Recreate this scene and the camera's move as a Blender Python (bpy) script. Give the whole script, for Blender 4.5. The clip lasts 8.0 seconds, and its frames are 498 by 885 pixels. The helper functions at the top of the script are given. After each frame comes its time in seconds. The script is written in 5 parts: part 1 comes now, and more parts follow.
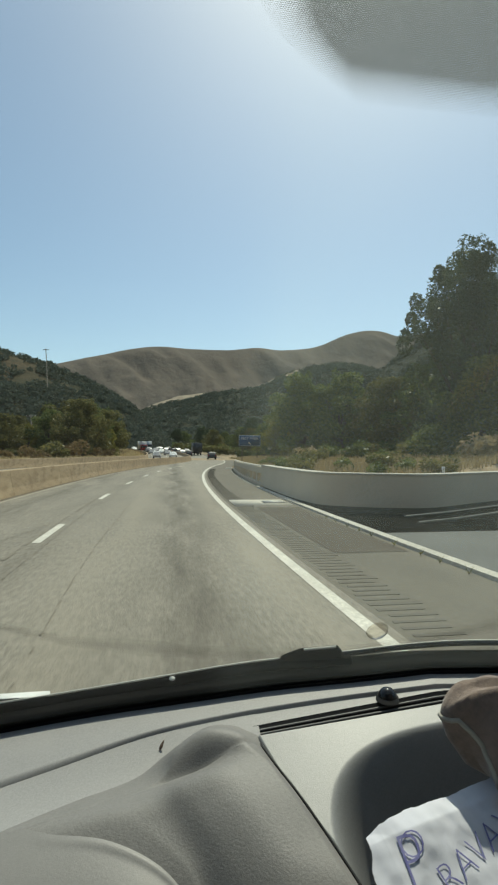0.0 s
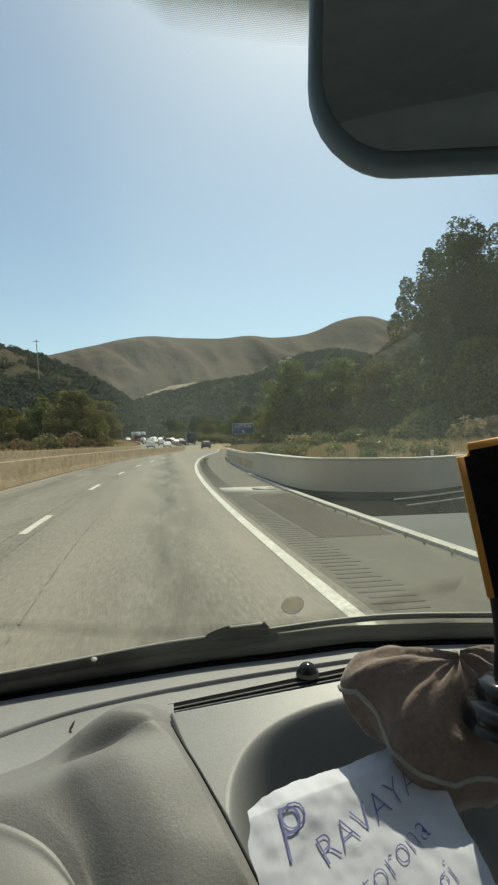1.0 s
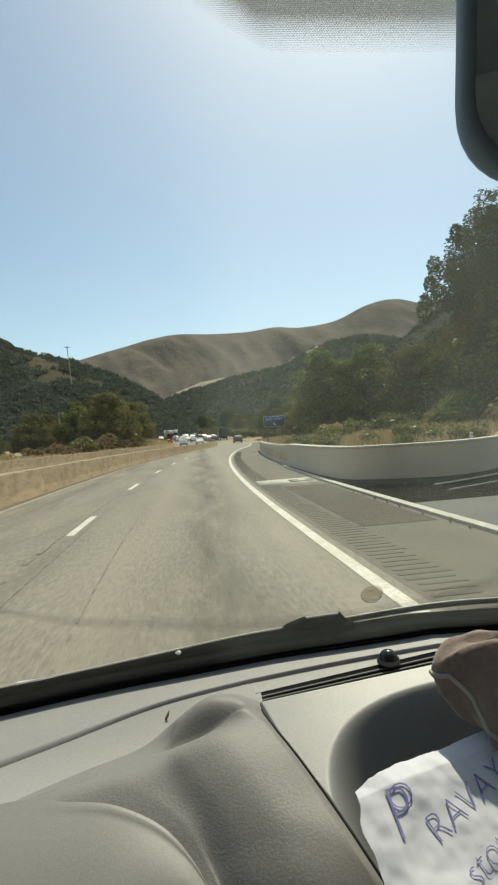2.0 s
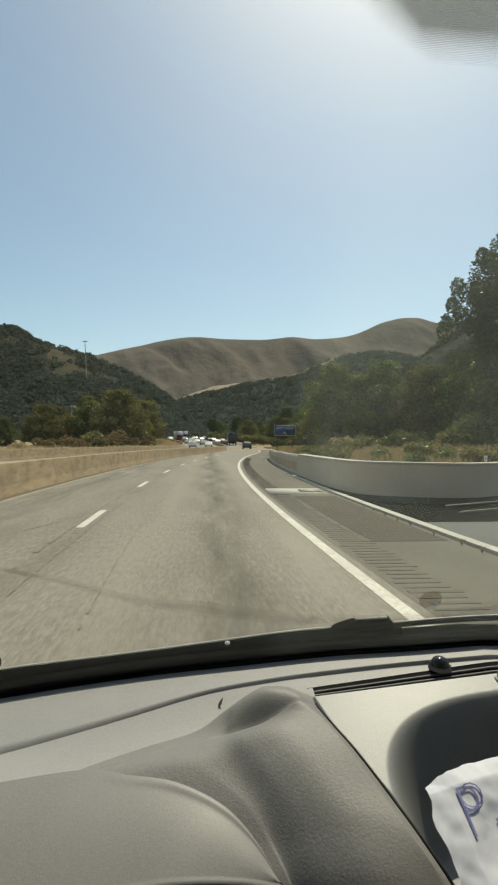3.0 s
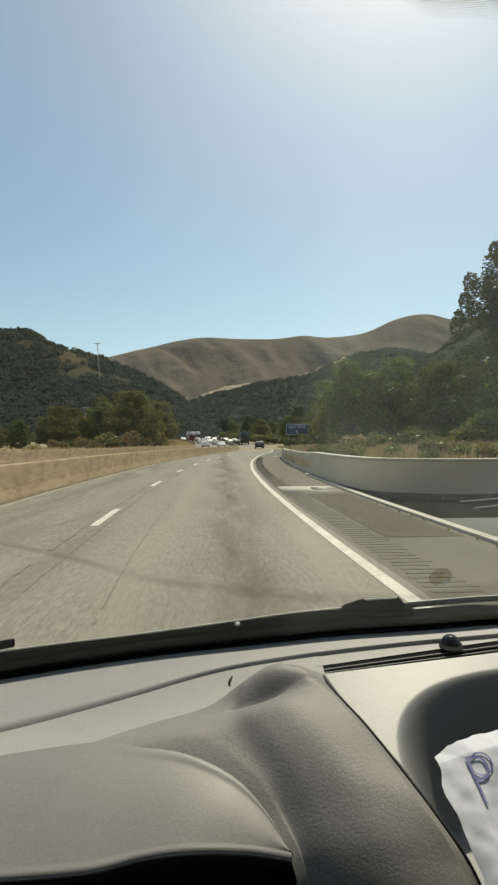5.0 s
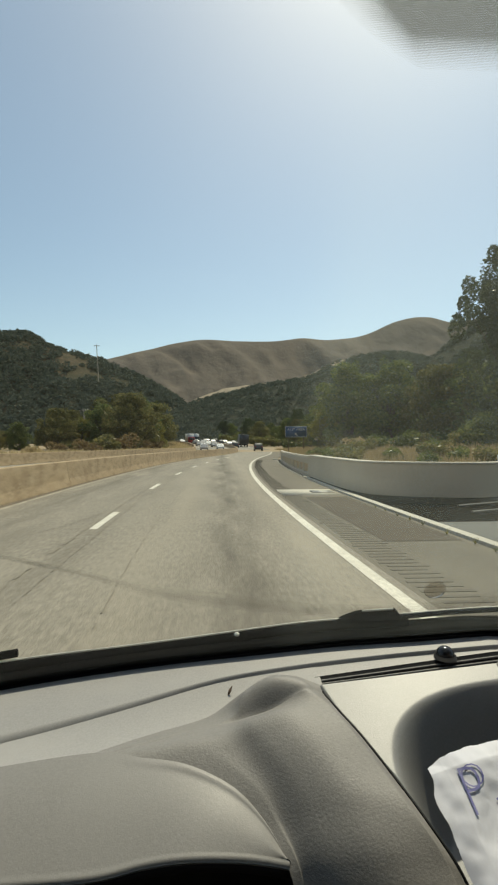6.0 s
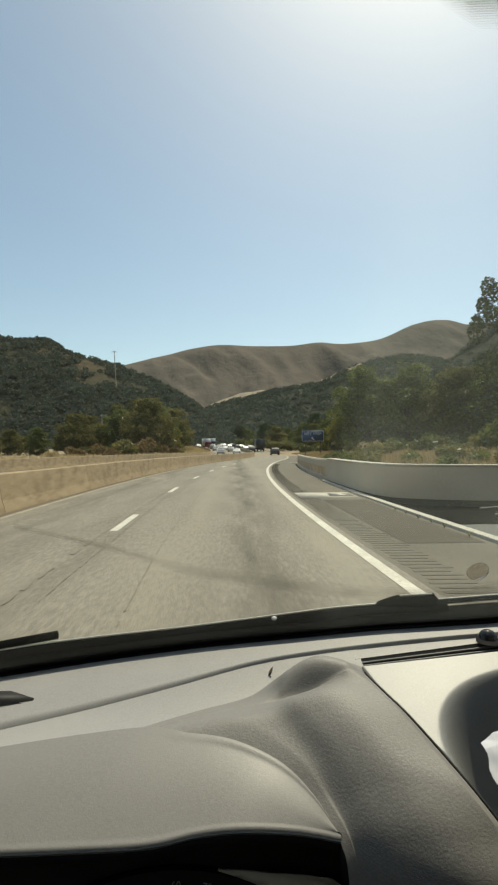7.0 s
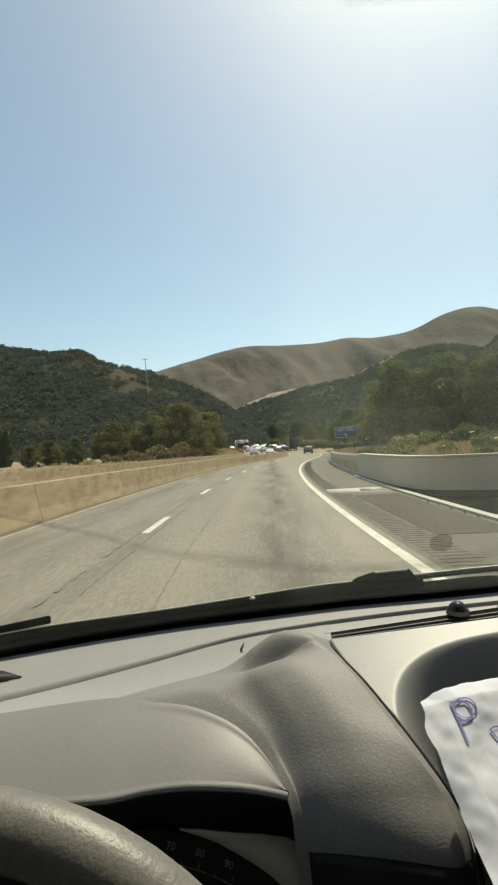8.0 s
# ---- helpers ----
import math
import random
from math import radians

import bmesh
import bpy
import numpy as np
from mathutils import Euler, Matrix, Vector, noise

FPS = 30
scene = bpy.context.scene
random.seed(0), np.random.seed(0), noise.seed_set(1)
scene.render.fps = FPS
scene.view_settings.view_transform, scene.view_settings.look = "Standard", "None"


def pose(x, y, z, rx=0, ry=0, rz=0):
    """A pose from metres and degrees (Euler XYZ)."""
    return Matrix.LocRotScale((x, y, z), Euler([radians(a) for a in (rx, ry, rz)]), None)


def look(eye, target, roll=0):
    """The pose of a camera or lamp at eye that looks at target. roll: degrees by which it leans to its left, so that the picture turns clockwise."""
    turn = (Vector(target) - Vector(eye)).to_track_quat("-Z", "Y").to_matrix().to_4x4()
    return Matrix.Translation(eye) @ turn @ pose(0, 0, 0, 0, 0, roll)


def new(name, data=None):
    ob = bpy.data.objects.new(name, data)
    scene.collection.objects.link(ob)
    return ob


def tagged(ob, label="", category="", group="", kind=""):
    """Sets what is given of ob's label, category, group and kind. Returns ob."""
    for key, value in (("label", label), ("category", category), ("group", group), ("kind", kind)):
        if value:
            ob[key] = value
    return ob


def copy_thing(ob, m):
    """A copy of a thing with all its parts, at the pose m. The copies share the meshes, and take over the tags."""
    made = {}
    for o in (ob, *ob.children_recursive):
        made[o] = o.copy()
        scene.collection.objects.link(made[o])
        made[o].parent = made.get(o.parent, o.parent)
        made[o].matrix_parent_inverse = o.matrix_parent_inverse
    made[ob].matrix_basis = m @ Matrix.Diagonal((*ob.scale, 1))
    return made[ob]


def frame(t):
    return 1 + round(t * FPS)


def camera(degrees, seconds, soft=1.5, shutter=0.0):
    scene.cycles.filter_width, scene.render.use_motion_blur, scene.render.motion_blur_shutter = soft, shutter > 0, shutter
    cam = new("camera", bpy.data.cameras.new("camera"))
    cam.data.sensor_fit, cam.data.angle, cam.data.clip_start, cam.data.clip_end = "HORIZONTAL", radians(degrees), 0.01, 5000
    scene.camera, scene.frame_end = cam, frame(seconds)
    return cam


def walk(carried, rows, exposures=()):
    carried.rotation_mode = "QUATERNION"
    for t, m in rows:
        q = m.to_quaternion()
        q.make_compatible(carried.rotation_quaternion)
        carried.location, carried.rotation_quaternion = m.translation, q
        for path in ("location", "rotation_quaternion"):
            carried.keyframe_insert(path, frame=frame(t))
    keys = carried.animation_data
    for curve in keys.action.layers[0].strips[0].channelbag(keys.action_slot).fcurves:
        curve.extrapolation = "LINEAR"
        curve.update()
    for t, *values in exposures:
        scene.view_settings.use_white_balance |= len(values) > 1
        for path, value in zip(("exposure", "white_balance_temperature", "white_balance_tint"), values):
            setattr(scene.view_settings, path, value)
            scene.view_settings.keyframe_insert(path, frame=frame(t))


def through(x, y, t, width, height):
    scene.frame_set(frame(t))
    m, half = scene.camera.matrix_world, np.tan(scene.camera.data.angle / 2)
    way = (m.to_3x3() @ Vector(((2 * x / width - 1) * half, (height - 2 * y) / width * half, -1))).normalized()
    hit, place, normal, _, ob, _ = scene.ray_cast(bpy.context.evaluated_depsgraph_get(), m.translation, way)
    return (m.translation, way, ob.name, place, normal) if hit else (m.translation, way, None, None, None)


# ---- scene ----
cam = camera(53.0, 8.0, 2.3)
PATH = [
    (0, (0.007, 0.002, 1.356), (0.310, 1.979, 1.400), 0.3),
    (0.5, (0.018, 0.018, 1.335), (0.393, 1.982, 1.373), 1.3),
    (1, (0.156, 0.003, 1.329), (0.480, 1.976, 1.326), -0.9),
    (1.5, (0.130, -0.017, 1.346), (0.391, 1.966, 1.335), -3.4),
    (2, (0.083, -0.010, 1.339), (0.281, 1.980, 1.313), -4.1),
    (3.5, (-0.056, -0.022, 1.319), (0.107, 1.971, 1.331), 1.6),
    (4, (-0.047, -0.019, 1.317), (0.117, 1.974, 1.316), 1.0),
    (5.5, (-0.018, -0.028, 1.275), (0.085, 1.970, 1.280), -0.6),
    (6, (-0.025, -0.045, 1.310), (0.094, 1.951, 1.320), -0.2),
    (6.5, (-0.014, -0.044, 1.275), (0.075, 1.954, 1.292), -1.5),
    (7, (-0.068, -0.047, 1.267), (-0.014, 1.952, 1.296), -0.4),
    (7.5, (0.056, -0.071, 1.241), (-0.017, 1.928, 1.273), -3.0),
    (8, (0.064, -0.078, 1.230), (-0.015, 1.920, 1.265), -3.1),
]
EXPOSURES = [(0.0, -0.06, 6600, -5), (0.5, -0.06, 6650, -5), (1.0, 0.02, 6900, -4), (1.5, 0.12, 6950, -2), (2.0, 0.17, 7050, -2), (3.5, -0.05, 7150, -1), (5.5, 0.05, 7200, -1),
             (6.5, 0.05, 7250, -1), (8.0, 0.22, 7350, -1)]
walk(cam, [(t, look(e, g, r)) for t, e, g, r in PATH], EXPOSURES)

# ---- world and sun ----
SUN_AZ, SUN_EL = 24.0, 58.0          # degrees right of straight ahead, above the horizon
world = bpy.data.worlds.new("sky")
scene.world = world
world.use_nodes = True
wn = world.node_tree
wn.nodes.clear()
sky = wn.nodes.new("ShaderNodeTexSky")
sky.sky_type = "NISHITA"
sky.sun_disc = False
sky.sun_elevation = radians(SUN_EL)
sky.sun_rotation = radians(SUN_AZ)
sky.altitude = 100.0
sky.air_density, sky.dust_density, sky.ozone_density = 0.95, 1.15, 1.0
bg = wn.nodes.new("ShaderNodeBackground")
bg.inputs["Strength"].default_value = 0.145
wo = wn.nodes.new("ShaderNodeOutputWorld")
wn.links.new(sky.outputs[0], bg.inputs[0])
wn.links.new(bg.outputs[0], wo.inputs[0])
lamp = bpy.data.lights.new("sun", "SUN")
lamp.energy, lamp.angle, lamp.color = 4.0, radians(0.5), (1.0, 0.93, 0.82)
sun = new("sun", lamp)
az, el = radians(SUN_AZ), radians(SUN_EL)
to_sun = Vector((math.sin(az) * math.cos(el), math.cos(az) * math.cos(el), math.sin(el)))
sun.matrix_world = Matrix.Translation((0, 0, 60)) @ to_sun.to_track_quat("Z", "Y").to_matrix().to_4x4()


# ---- materials ----
def material(name, base, rough=0.7, metal=0.0, second=None, scale=4.0, third=None, fine=60.0,
             bump=0.2, bump_scale=80.0, depth=0.01, stretch=(1, 1, 1), vary=0.0, spec=0.5, mix_at=(0.4, 0.6), sheen=0.0):
    """A surface with a base colour, broad stains of a second colour, a fine grain towards a third, and relief."""
    m = bpy.data.materials.new(name)
    m.use_nodes = True
    nt = m.node_tree
    b = nt.nodes["Principled BSDF"]
    b.inputs["Roughness"].default_value = rough
    b.inputs["Metallic"].default_value = metal
    b.inputs["Specular IOR Level"].default_value = spec
    if sheen:
        b.inputs["Sheen Weight"].default_value = sheen
    co = nt.nodes.new("ShaderNodeTexCoord")
    mp = nt.nodes.new("ShaderNodeMapping")
    mp.inputs["Scale"].default_value = stretch
    nt.links.new(co.outputs["Object"], mp.inputs["Vector"])

    def noise_of(s, detail=5.0):
        n = nt.nodes.new("ShaderNodeTexNoise")
        n.inputs["Scale"].default_value = s
        n.inputs["Detail"].default_value = detail
        n.inputs["Roughness"].default_value = 0.6
        nt.links.new(mp.outputs[0], n.inputs["Vector"])
        return n.outputs["Fac"]

    def ramp(f, lo, hi):
        r = nt.nodes.new("ShaderNodeMapRange")
        r.inputs["From Min"].default_value, r.inputs["From Max"].default_value = lo, hi
        nt.links.new(f, r.inputs["Value"])
        return r.outputs["Result"]

    def mixed(f, a, c):
        x = nt.nodes.new("ShaderNodeMix")
        x.data_type = "RGBA"
        nt.links.new(f, x.inputs["Factor"])
        for socket, v in ((x.inputs[6], a), (x.inputs[7], c)):
            if isinstance(v, tuple):
                socket.default_value = (*v, 1)
            else:
                nt.links.new(v, socket)
        return x.outputs[2]

    col = base
    if second:
        col = mixed(ramp(noise_of(scale), *mix_at), col, second)
    if third:
        col = mixed(ramp(noise_of(fine, 3.0), 0.35, 0.75), col, third)
    if vary:
        oi = nt.nodes.new("ShaderNodeObjectInfo")
        hs = nt.nodes.new("ShaderNodeHueSaturation")
        nt.links.new(ramp(oi.outputs["Random"], -0.5 / vary + 0.5, 0.5 / vary + 0.5), hs.inputs["Value"])
        r = nt.nodes.new("ShaderNodeMapRange")
        r.inputs["To Min"].default_value, r.inputs["To Max"].default_value = 1 - vary, 1 + vary
        nt.links.new(oi.outputs["Random"], r.inputs["Value"])
        nt.links.new(r.outputs["Result"], hs.inputs["Value"])
        if isinstance(col, tuple):
            hs.inputs["Color"].default_value = (*col, 1)
        else:
            nt.links.new(col, hs.inputs["Color"])
        col = hs.outputs["Color"]
    if isinstance(col, tuple):
        b.inputs["Base Color"].default_value = (*col, 1)
    else:
        nt.links.new(col, b.inputs["Base Color"])
    if bump:
        bp = nt.nodes.new("ShaderNodeBump")
        bp.inputs["Strength"].default_value = bump
        bp.inputs["Distance"].default_value = depth
        nt.links.new(noise_of(bump_scale, 4.0), bp.inputs["Height"])
        nt.links.new(bp.outputs[0], b.inputs["Normal"])
    return m


def leaf_material(name, base, second, through=0.35, gloss=0.012):
    """Leaves: diffuse with light passing through, varied from leaf to leaf and tree to tree."""
    m = bpy.data.materials.new(name)
    m.use_nodes = True
    nt = m.node_tree
    nt.nodes.clear()
    geo = nt.nodes.new("ShaderNodeNewGeometry")
    oi = nt.nodes.new("ShaderNodeObjectInfo")
    mx = nt.nodes.new("ShaderNodeMix")
    mx.data_type = "RGBA"
    mx.inputs[6].default_value, mx.inputs[7].default_value = (*base, 1), (*second, 1)
    nt.links.new(geo.outputs["Random Per Island"], mx.inputs["Factor"])
    hs = nt.nodes.new("ShaderNodeHueSaturation")
    r = nt.nodes.new("ShaderNodeMapRange")
    r.inputs["To Min"].default_value, r.inputs["To Max"].default_value = 0.75, 1.25
    nt.links.new(oi.outputs["Random"], r.inputs["Value"])
    nt.links.new(r.outputs["Result"], hs.inputs["Value"])
    nt.links.new(mx.outputs[2], hs.inputs["Color"])
    d = nt.nodes.new("ShaderNodeBsdfDiffuse")
    t = nt.nodes.new("ShaderNodeBsdfTranslucent")
    g = nt.nodes.new("ShaderNodeBsdfGlossy")
    g.inputs["Roughness"].default_value = 0.35
    g.inputs["Color"].default_value = (0.6, 0.6, 0.6, 1)
    s = nt.nodes.new("ShaderNodeMixShader")
    s.inputs[0].default_value = through
    s2 = nt.nodes.new("ShaderNodeMixShader")
    s2.inputs[0].default_value = gloss
    o = nt.nodes.new("ShaderNodeOutputMaterial")
    nt.links.new(hs.outputs[0], d.inputs[0])
    nt.links.new(hs.outputs[0], t.inputs[0])
    nt.links.new(d.outputs[0], s.inputs[1])
    nt.links.new(t.outputs[0], s.inputs[2])
    nt.links.new(s.outputs[0], s2.inputs[1])
    nt.links.new(g.outputs[0], s2.inputs[2])
    nt.links.new(s2.outputs[0], o.inputs[0])
    return m


def pane_material(name, tint, gloss=1.0, dust_veil=0.0, faces=1.0, haze=0.02):
    """Thin clear glass: what lies behind it shows through, with a mirror image by the angle."""
    m = bpy.data.materials.new(name)
    m.use_nodes = True
    nt = m.node_tree
    nt.nodes.clear()
    tr = nt.nodes.new("ShaderNodeBsdfTransparent")
    tr.inputs[0].default_value = (*tint, 1)
    gl = nt.nodes.new("ShaderNodeBsdfGlossy")
    gl.inputs["Roughness"].default_value = haze
    gl.inputs["Color"].default_value = (gloss, gloss, gloss, 1)
    fr = nt.nodes.new("ShaderNodeFresnel")
    fr.inputs["IOR"].default_value = 1.5
    mx = nt.nodes.new("ShaderNodeMixShader")
    o = nt.nodes.new("ShaderNodeOutputMaterial")
    both = nt.nodes.new("ShaderNodeMath")
    both.operation, both.use_clamp = "MULTIPLY", True
    both.inputs[1].default_value = faces
    nt.links.new(fr.outputs[0], both.inputs[0])
    nt.links.new(both.outputs[0], mx.inputs[0])
    clear = tr.outputs[0]
    if dust_veil:
        co = nt.nodes.new("ShaderNodeTexCoord")
        n = nt.nodes.new("ShaderNodeTexNoise")
        n.inputs["Scale"].default_value, n.inputs["Detail"].default_value = 5.0, 3.0
        r = nt.nodes.new("ShaderNodeMapRange")
        r.inputs["From Min"].default_value, r.inputs["From Max"].default_value = 0.3, 0.7
        r.inputs["To Min"].default_value, r.inputs["To Max"].default_value = 0.6 * dust_veil, 1.4 * dust_veil
        film = nt.nodes.new("ShaderNodeBsdfTranslucent")
        film.inputs[0].default_value = (0.74, 0.81, 0.74, 1)
        dm = nt.nodes.new("ShaderNodeMixShader")
        nt.links.new(co.outputs["Object"], n.inputs["Vector"])
        nt.links.new(n.outputs["Fac"], r.inputs["Value"])
        sx = nt.nodes.new("ShaderNodeSeparateXYZ")
        # film thickened on the right: stands for haze of the pad's reflection
        sweep = nt.nodes.new("ShaderNodeMapRange")
        sweep.inputs["From Min"].default_value, sweep.inputs["From Max"].default_value = 0.07, 0.13
        sweep.inputs["To Min"].default_value, sweep.inputs["To Max"].default_value = 0.4, 1.95
        thick = nt.nodes.new("ShaderNodeMath")
        thick.operation = "MULTIPLY"
        nt.links.new(co.outputs["Object"], sx.inputs[0])
        nt.links.new(sx.outputs["X"], sweep.inputs["Value"])
        nt.links.new(r.outputs["Result"], thick.inputs[0])
        nt.links.new(sweep.outputs["Result"], thick.inputs[1])
        # the painted haze fades towards the foot, so wiper and cowl stay black
        foot_fade = nt.nodes.new("ShaderNodeMapRange")
        foot_fade.inputs["From Min"].default_value, foot_fade.inputs["From Max"].default_value = 0.92, 1.14
        foot_fade.inputs["To Min"].default_value, foot_fade.inputs["To Max"].default_value = 0.25, 1.0
        film_at = nt.nodes.new("ShaderNodeMath")
        film_at.operation = "MULTIPLY"
        nt.links.new(sx.outputs["Z"], foot_fade.inputs["Value"])
        nt.links.new(thick.outputs[0], film_at.inputs[0])
        nt.links.new(foot_fade.outputs["Result"], film_at.inputs[1])
        nt.links.new(film_at.outputs[0], dm.inputs[0])
        nt.links.new(tr.outputs[0], dm.inputs[1])
        nt.links.new(film.outputs[0], dm.inputs[2])
        clear = dm.outputs[0]
    nt.links.new(clear, mx.inputs[1])
    nt.links.new(gl.outputs[0], mx.inputs[2])
    nt.links.new(mx.outputs[0], o.inputs[0])
    return m


ASPHALT = material("asphalt", (0.232, 0.208, 0.170), 0.92, 0, (0.163, 0.145, 0.118), 1.1, (0.306, 0.278, 0.230), 26, 0.9, 60, 0.010, (1.0, 0.22, 1), mix_at=(0.36, 0.68))


def lane_wear(m, bands):
    """Adds oil darkening and polished wheel tracks along lines of constant offset: (offset, half width, amount)."""
    nt = m.node_tree
    b = nt.nodes["Principled BSDF"]
    col = b.inputs["Base Color"].links[0].from_socket
    co = nt.nodes.new("ShaderNodeTexCoord")
    sp = nt.nodes.new("ShaderNodeSeparateXYZ")
    nt.links.new(co.outputs["Object"], sp.inputs[0])
    mp = nt.nodes.new("ShaderNodeMapping")
    mp.inputs["Scale"].default_value = (1.6, 0.22, 1.0)
    nt.links.new(co.outputs["Object"], mp.inputs["Vector"])
    n = nt.nodes.new("ShaderNodeTexNoise")
    n.inputs["Scale"].default_value, n.inputs["Detail"].default_value = 1.1, 6.0
    n.inputs["Roughness"].default_value = 0.65
    nt.links.new(mp.outputs[0], n.inputs["Vector"])
    nr = nt.nodes.new("ShaderNodeMapRange")
    nr.inputs["From Min"].default_value, nr.inputs["From Max"].default_value = 0.36, 0.62
    nt.links.new(n.outputs["Fac"], nr.inputs["Value"])

    def math_node(op, p, q):
        k = nt.nodes.new("ShaderNodeMath")
        k.operation = op
        for s, v in zip(k.inputs, (p, q)):
            if isinstance(v, (int, float)):
                s.default_value = v
            else:
                nt.links.new(v, s)
        return k.outputs[0]

    # the line wanders a little
    wander = math_node("MULTIPLY", math_node("SUBTRACT", n.outputs["Fac"], 0.5), 0.35)
    x = math_node("ADD", sp.outputs["X"], wander)
    for off, half, amount in bands:
        d = math_node("DIVIDE", math_node("SUBTRACT", x, off), half)
        g = math_node("POWER", 2.718, math_node("MULTIPLY", math_node("MULTIPLY", d, d), -1.0))
        f = math_node("MULTIPLY", math_node("MULTIPLY", g, nr.outputs["Result"]), abs(amount))
        mx = nt.nodes.new("ShaderNodeMix")
        mx.data_type = "RGBA"
        nt.links.new(f, mx.inputs["Factor"])
        nt.links.new(col, mx.inputs[6])
        mx.inputs[7].default_value = (0.085, 0.074, 0.058, 1) if amount > 0 else (0.34, 0.30, 0.235, 1)
        col = mx.outputs[2]
    nt.links.new(col, b.inputs["Base Color"])


lane_wear(ASPHALT, ((0.28, 0.42, 0.80), (-0.15, 0.9, 0.25), (-3.7, 0.5, 0.55), (1.15, 0.25, -0.5), (-0.8, 0.3, -0.4), (-1.95, 0.35, 0.45), (-5.45, 0.5, 0.8), (-3.0, 0.7, 0.35), (-4.3, 0.6, 0.4)))
SHOULDER = material("shoulder_asphalt", (0.135, 0.118, 0.092), 0.92, 0, (0.092, 0.081, 0.064), 0.8, (0.18, 0.16, 0.127), 60, 0.5, 140, 0.006, (1, 0.3, 1))
TAR = material("tar", (0.20, 0.178, 0.143), 0.9, 0, (0.19, 0.168, 0.133), 3.0, None, 30, 0.3, 60)
RUMBLE = material("milled_asphalt", (0.100, 0.088, 0.070), 0.95, 0, (0.12, 0.106, 0.085), 1.2, (0.13, 0.115, 0.092), 50, 0.4, 120, 0.005)
PATCH = material("patched_asphalt", (0.076, 0.058, 0.040), 0.95, 0, (0.098, 0.077, 0.054), 0.8, (0.055, 0.048, 0.037), 30, 0.4, 120, 0.005)
# near-black colour that stands for shade in the gaps below wall and railing
SHADE_BLACK = material("black_shade", (0.012, 0.0115, 0.010), 0.95, 0, (0.020, 0.019, 0.017), 0.7, (0.009, 0.009, 0.008), 12, 0.3, 60, 0.005, (1, 0.3, 1), spec=0.0)
APRON = material("apron_asphalt", (0.088, 0.090, 0.086), 0.8, 0, (0.062, 0.064, 0.062), 0.7, (0.108, 0.109, 0.104), 40, 0.3, 120, 0.005)
PIPEGREY = material("grey_pipe", (0.30, 0.29, 0.26), 0.7, 0, (0.22, 0.21, 0.19), 3.0, None, 30, 0.1, 60)
PLINTH = material("dark_plinth", (0.10, 0.095, 0.082), 0.95, 0, (0.075, 0.071, 0.062), 1.0, None, 30, 0.3, 60, 0.005, spec=0.1)
WORN = material("worn_paint", (0.33, 0.295, 0.24), 0.8, 0, (0.235, 0.21, 0.17), 2.0, (0.38, 0.345, 0.285), 14, 0.3, 90, 0.004)
DIRT = material("gutter_dirt", (0.125, 0.098, 0.070), 0.95, 0, (0.17, 0.135, 0.095), 1.2, (0.10, 0.078, 0.056), 20, 0.4, 90, 0.01, (1, 0.3, 1), mix_at=(0.4, 0.62))
PAINT = material("road_paint", (0.74, 0.71, 0.62), 0.6, 0, (0.58, 0.55, 0.47), 3.0, (0.42, 0.39, 0.33), 22, 0.3, 90, 0.004)
CONCRETE = material("parapet_concrete", (0.57, 0.50, 0.385), 0.85, 0, (0.50, 0.44, 0.335), 0.7, (0.60, 0.53, 0.41), 18, 0.3, 60, 0.006)
PALE = material("pale_concrete", (0.60, 0.57, 0.49), 0.85, 0, (0.48, 0.45, 0.39), 2.0, (0.36, 0.34, 0.29), 20, 0.3, 60, 0.006)
MEDIAN = material("median_concrete", (0.36, 0.265, 0.16), 0.9, 0, (0.22, 0.155, 0.09), 0.9, (0.43, 0.33, 0.21), 3.0, 0.3, 50, 0.008, (1, 0.5, 1.8), vary=0.05, mix_at=(0.38, 0.66))
DARKCON = material("stained_concrete", (0.20, 0.19, 0.17), 0.9, 0, (0.12, 0.115, 0.105), 1.5, (0.26, 0.25, 0.22), 20, 0.3, 60)
DRY = material("dry_ground", (0.30, 0.225, 0.135), 0.95, 0, (0.21, 0.155, 0.095), 0.25, (0.36, 0.28, 0.17), 6.0, 0.6, 12, 0.05)
STRAW = leaf_material("dry_grass", (0.47, 0.38, 0.22), (0.32, 0.255, 0.14), 0.45)
HILL_FAR = material("dry_hill", (0.162, 0.134, 0.110), 0.95, 0, (0.108, 0.094, 0.082), 0.007, (0.140, 0.122, 0.102), 0.05, 0.8, 0.045, 7.0, (1, 0.6, 1), spec=0.05, mix_at=(0.38, 0.66))
HILL_MID = material("scrub_hill", (0.046, 0.052, 0.040), 0.95, 0, (0.066, 0.066, 0.048), 0.012, (0.036, 0.042, 0.033), 0.12, 0.5, 0.15, 2.0, spec=0.05)
HILL_LEFT = material("scrub_slope", (0.070, 0.068, 0.044), 0.95, 0, (0.115, 0.088, 0.058), 0.02, (0.055, 0.058, 0.040), 0.3, 0.5, 0.4, 0.8, spec=0.05)
TRACK = material("dirt_track", (0.42, 0.34, 0.24), 0.95, 0, (0.34, 0.27, 0.19), 0.05)
SCRUB = leaf_material("scrub_leaves", (0.094, 0.112, 0.088), (0.150, 0.156, 0.120), 0.28, 0.0)
LEAF_GREEN = leaf_material("green_leaves", (0.050, 0.076, 0.030), (0.23, 0.255, 0.080), 0.45, 0.035)
LEAF_OLIVE = leaf_material("olive_leaves", (0.085, 0.090, 0.038), (0.25, 0.225, 0.085), 0.45, 0.03)
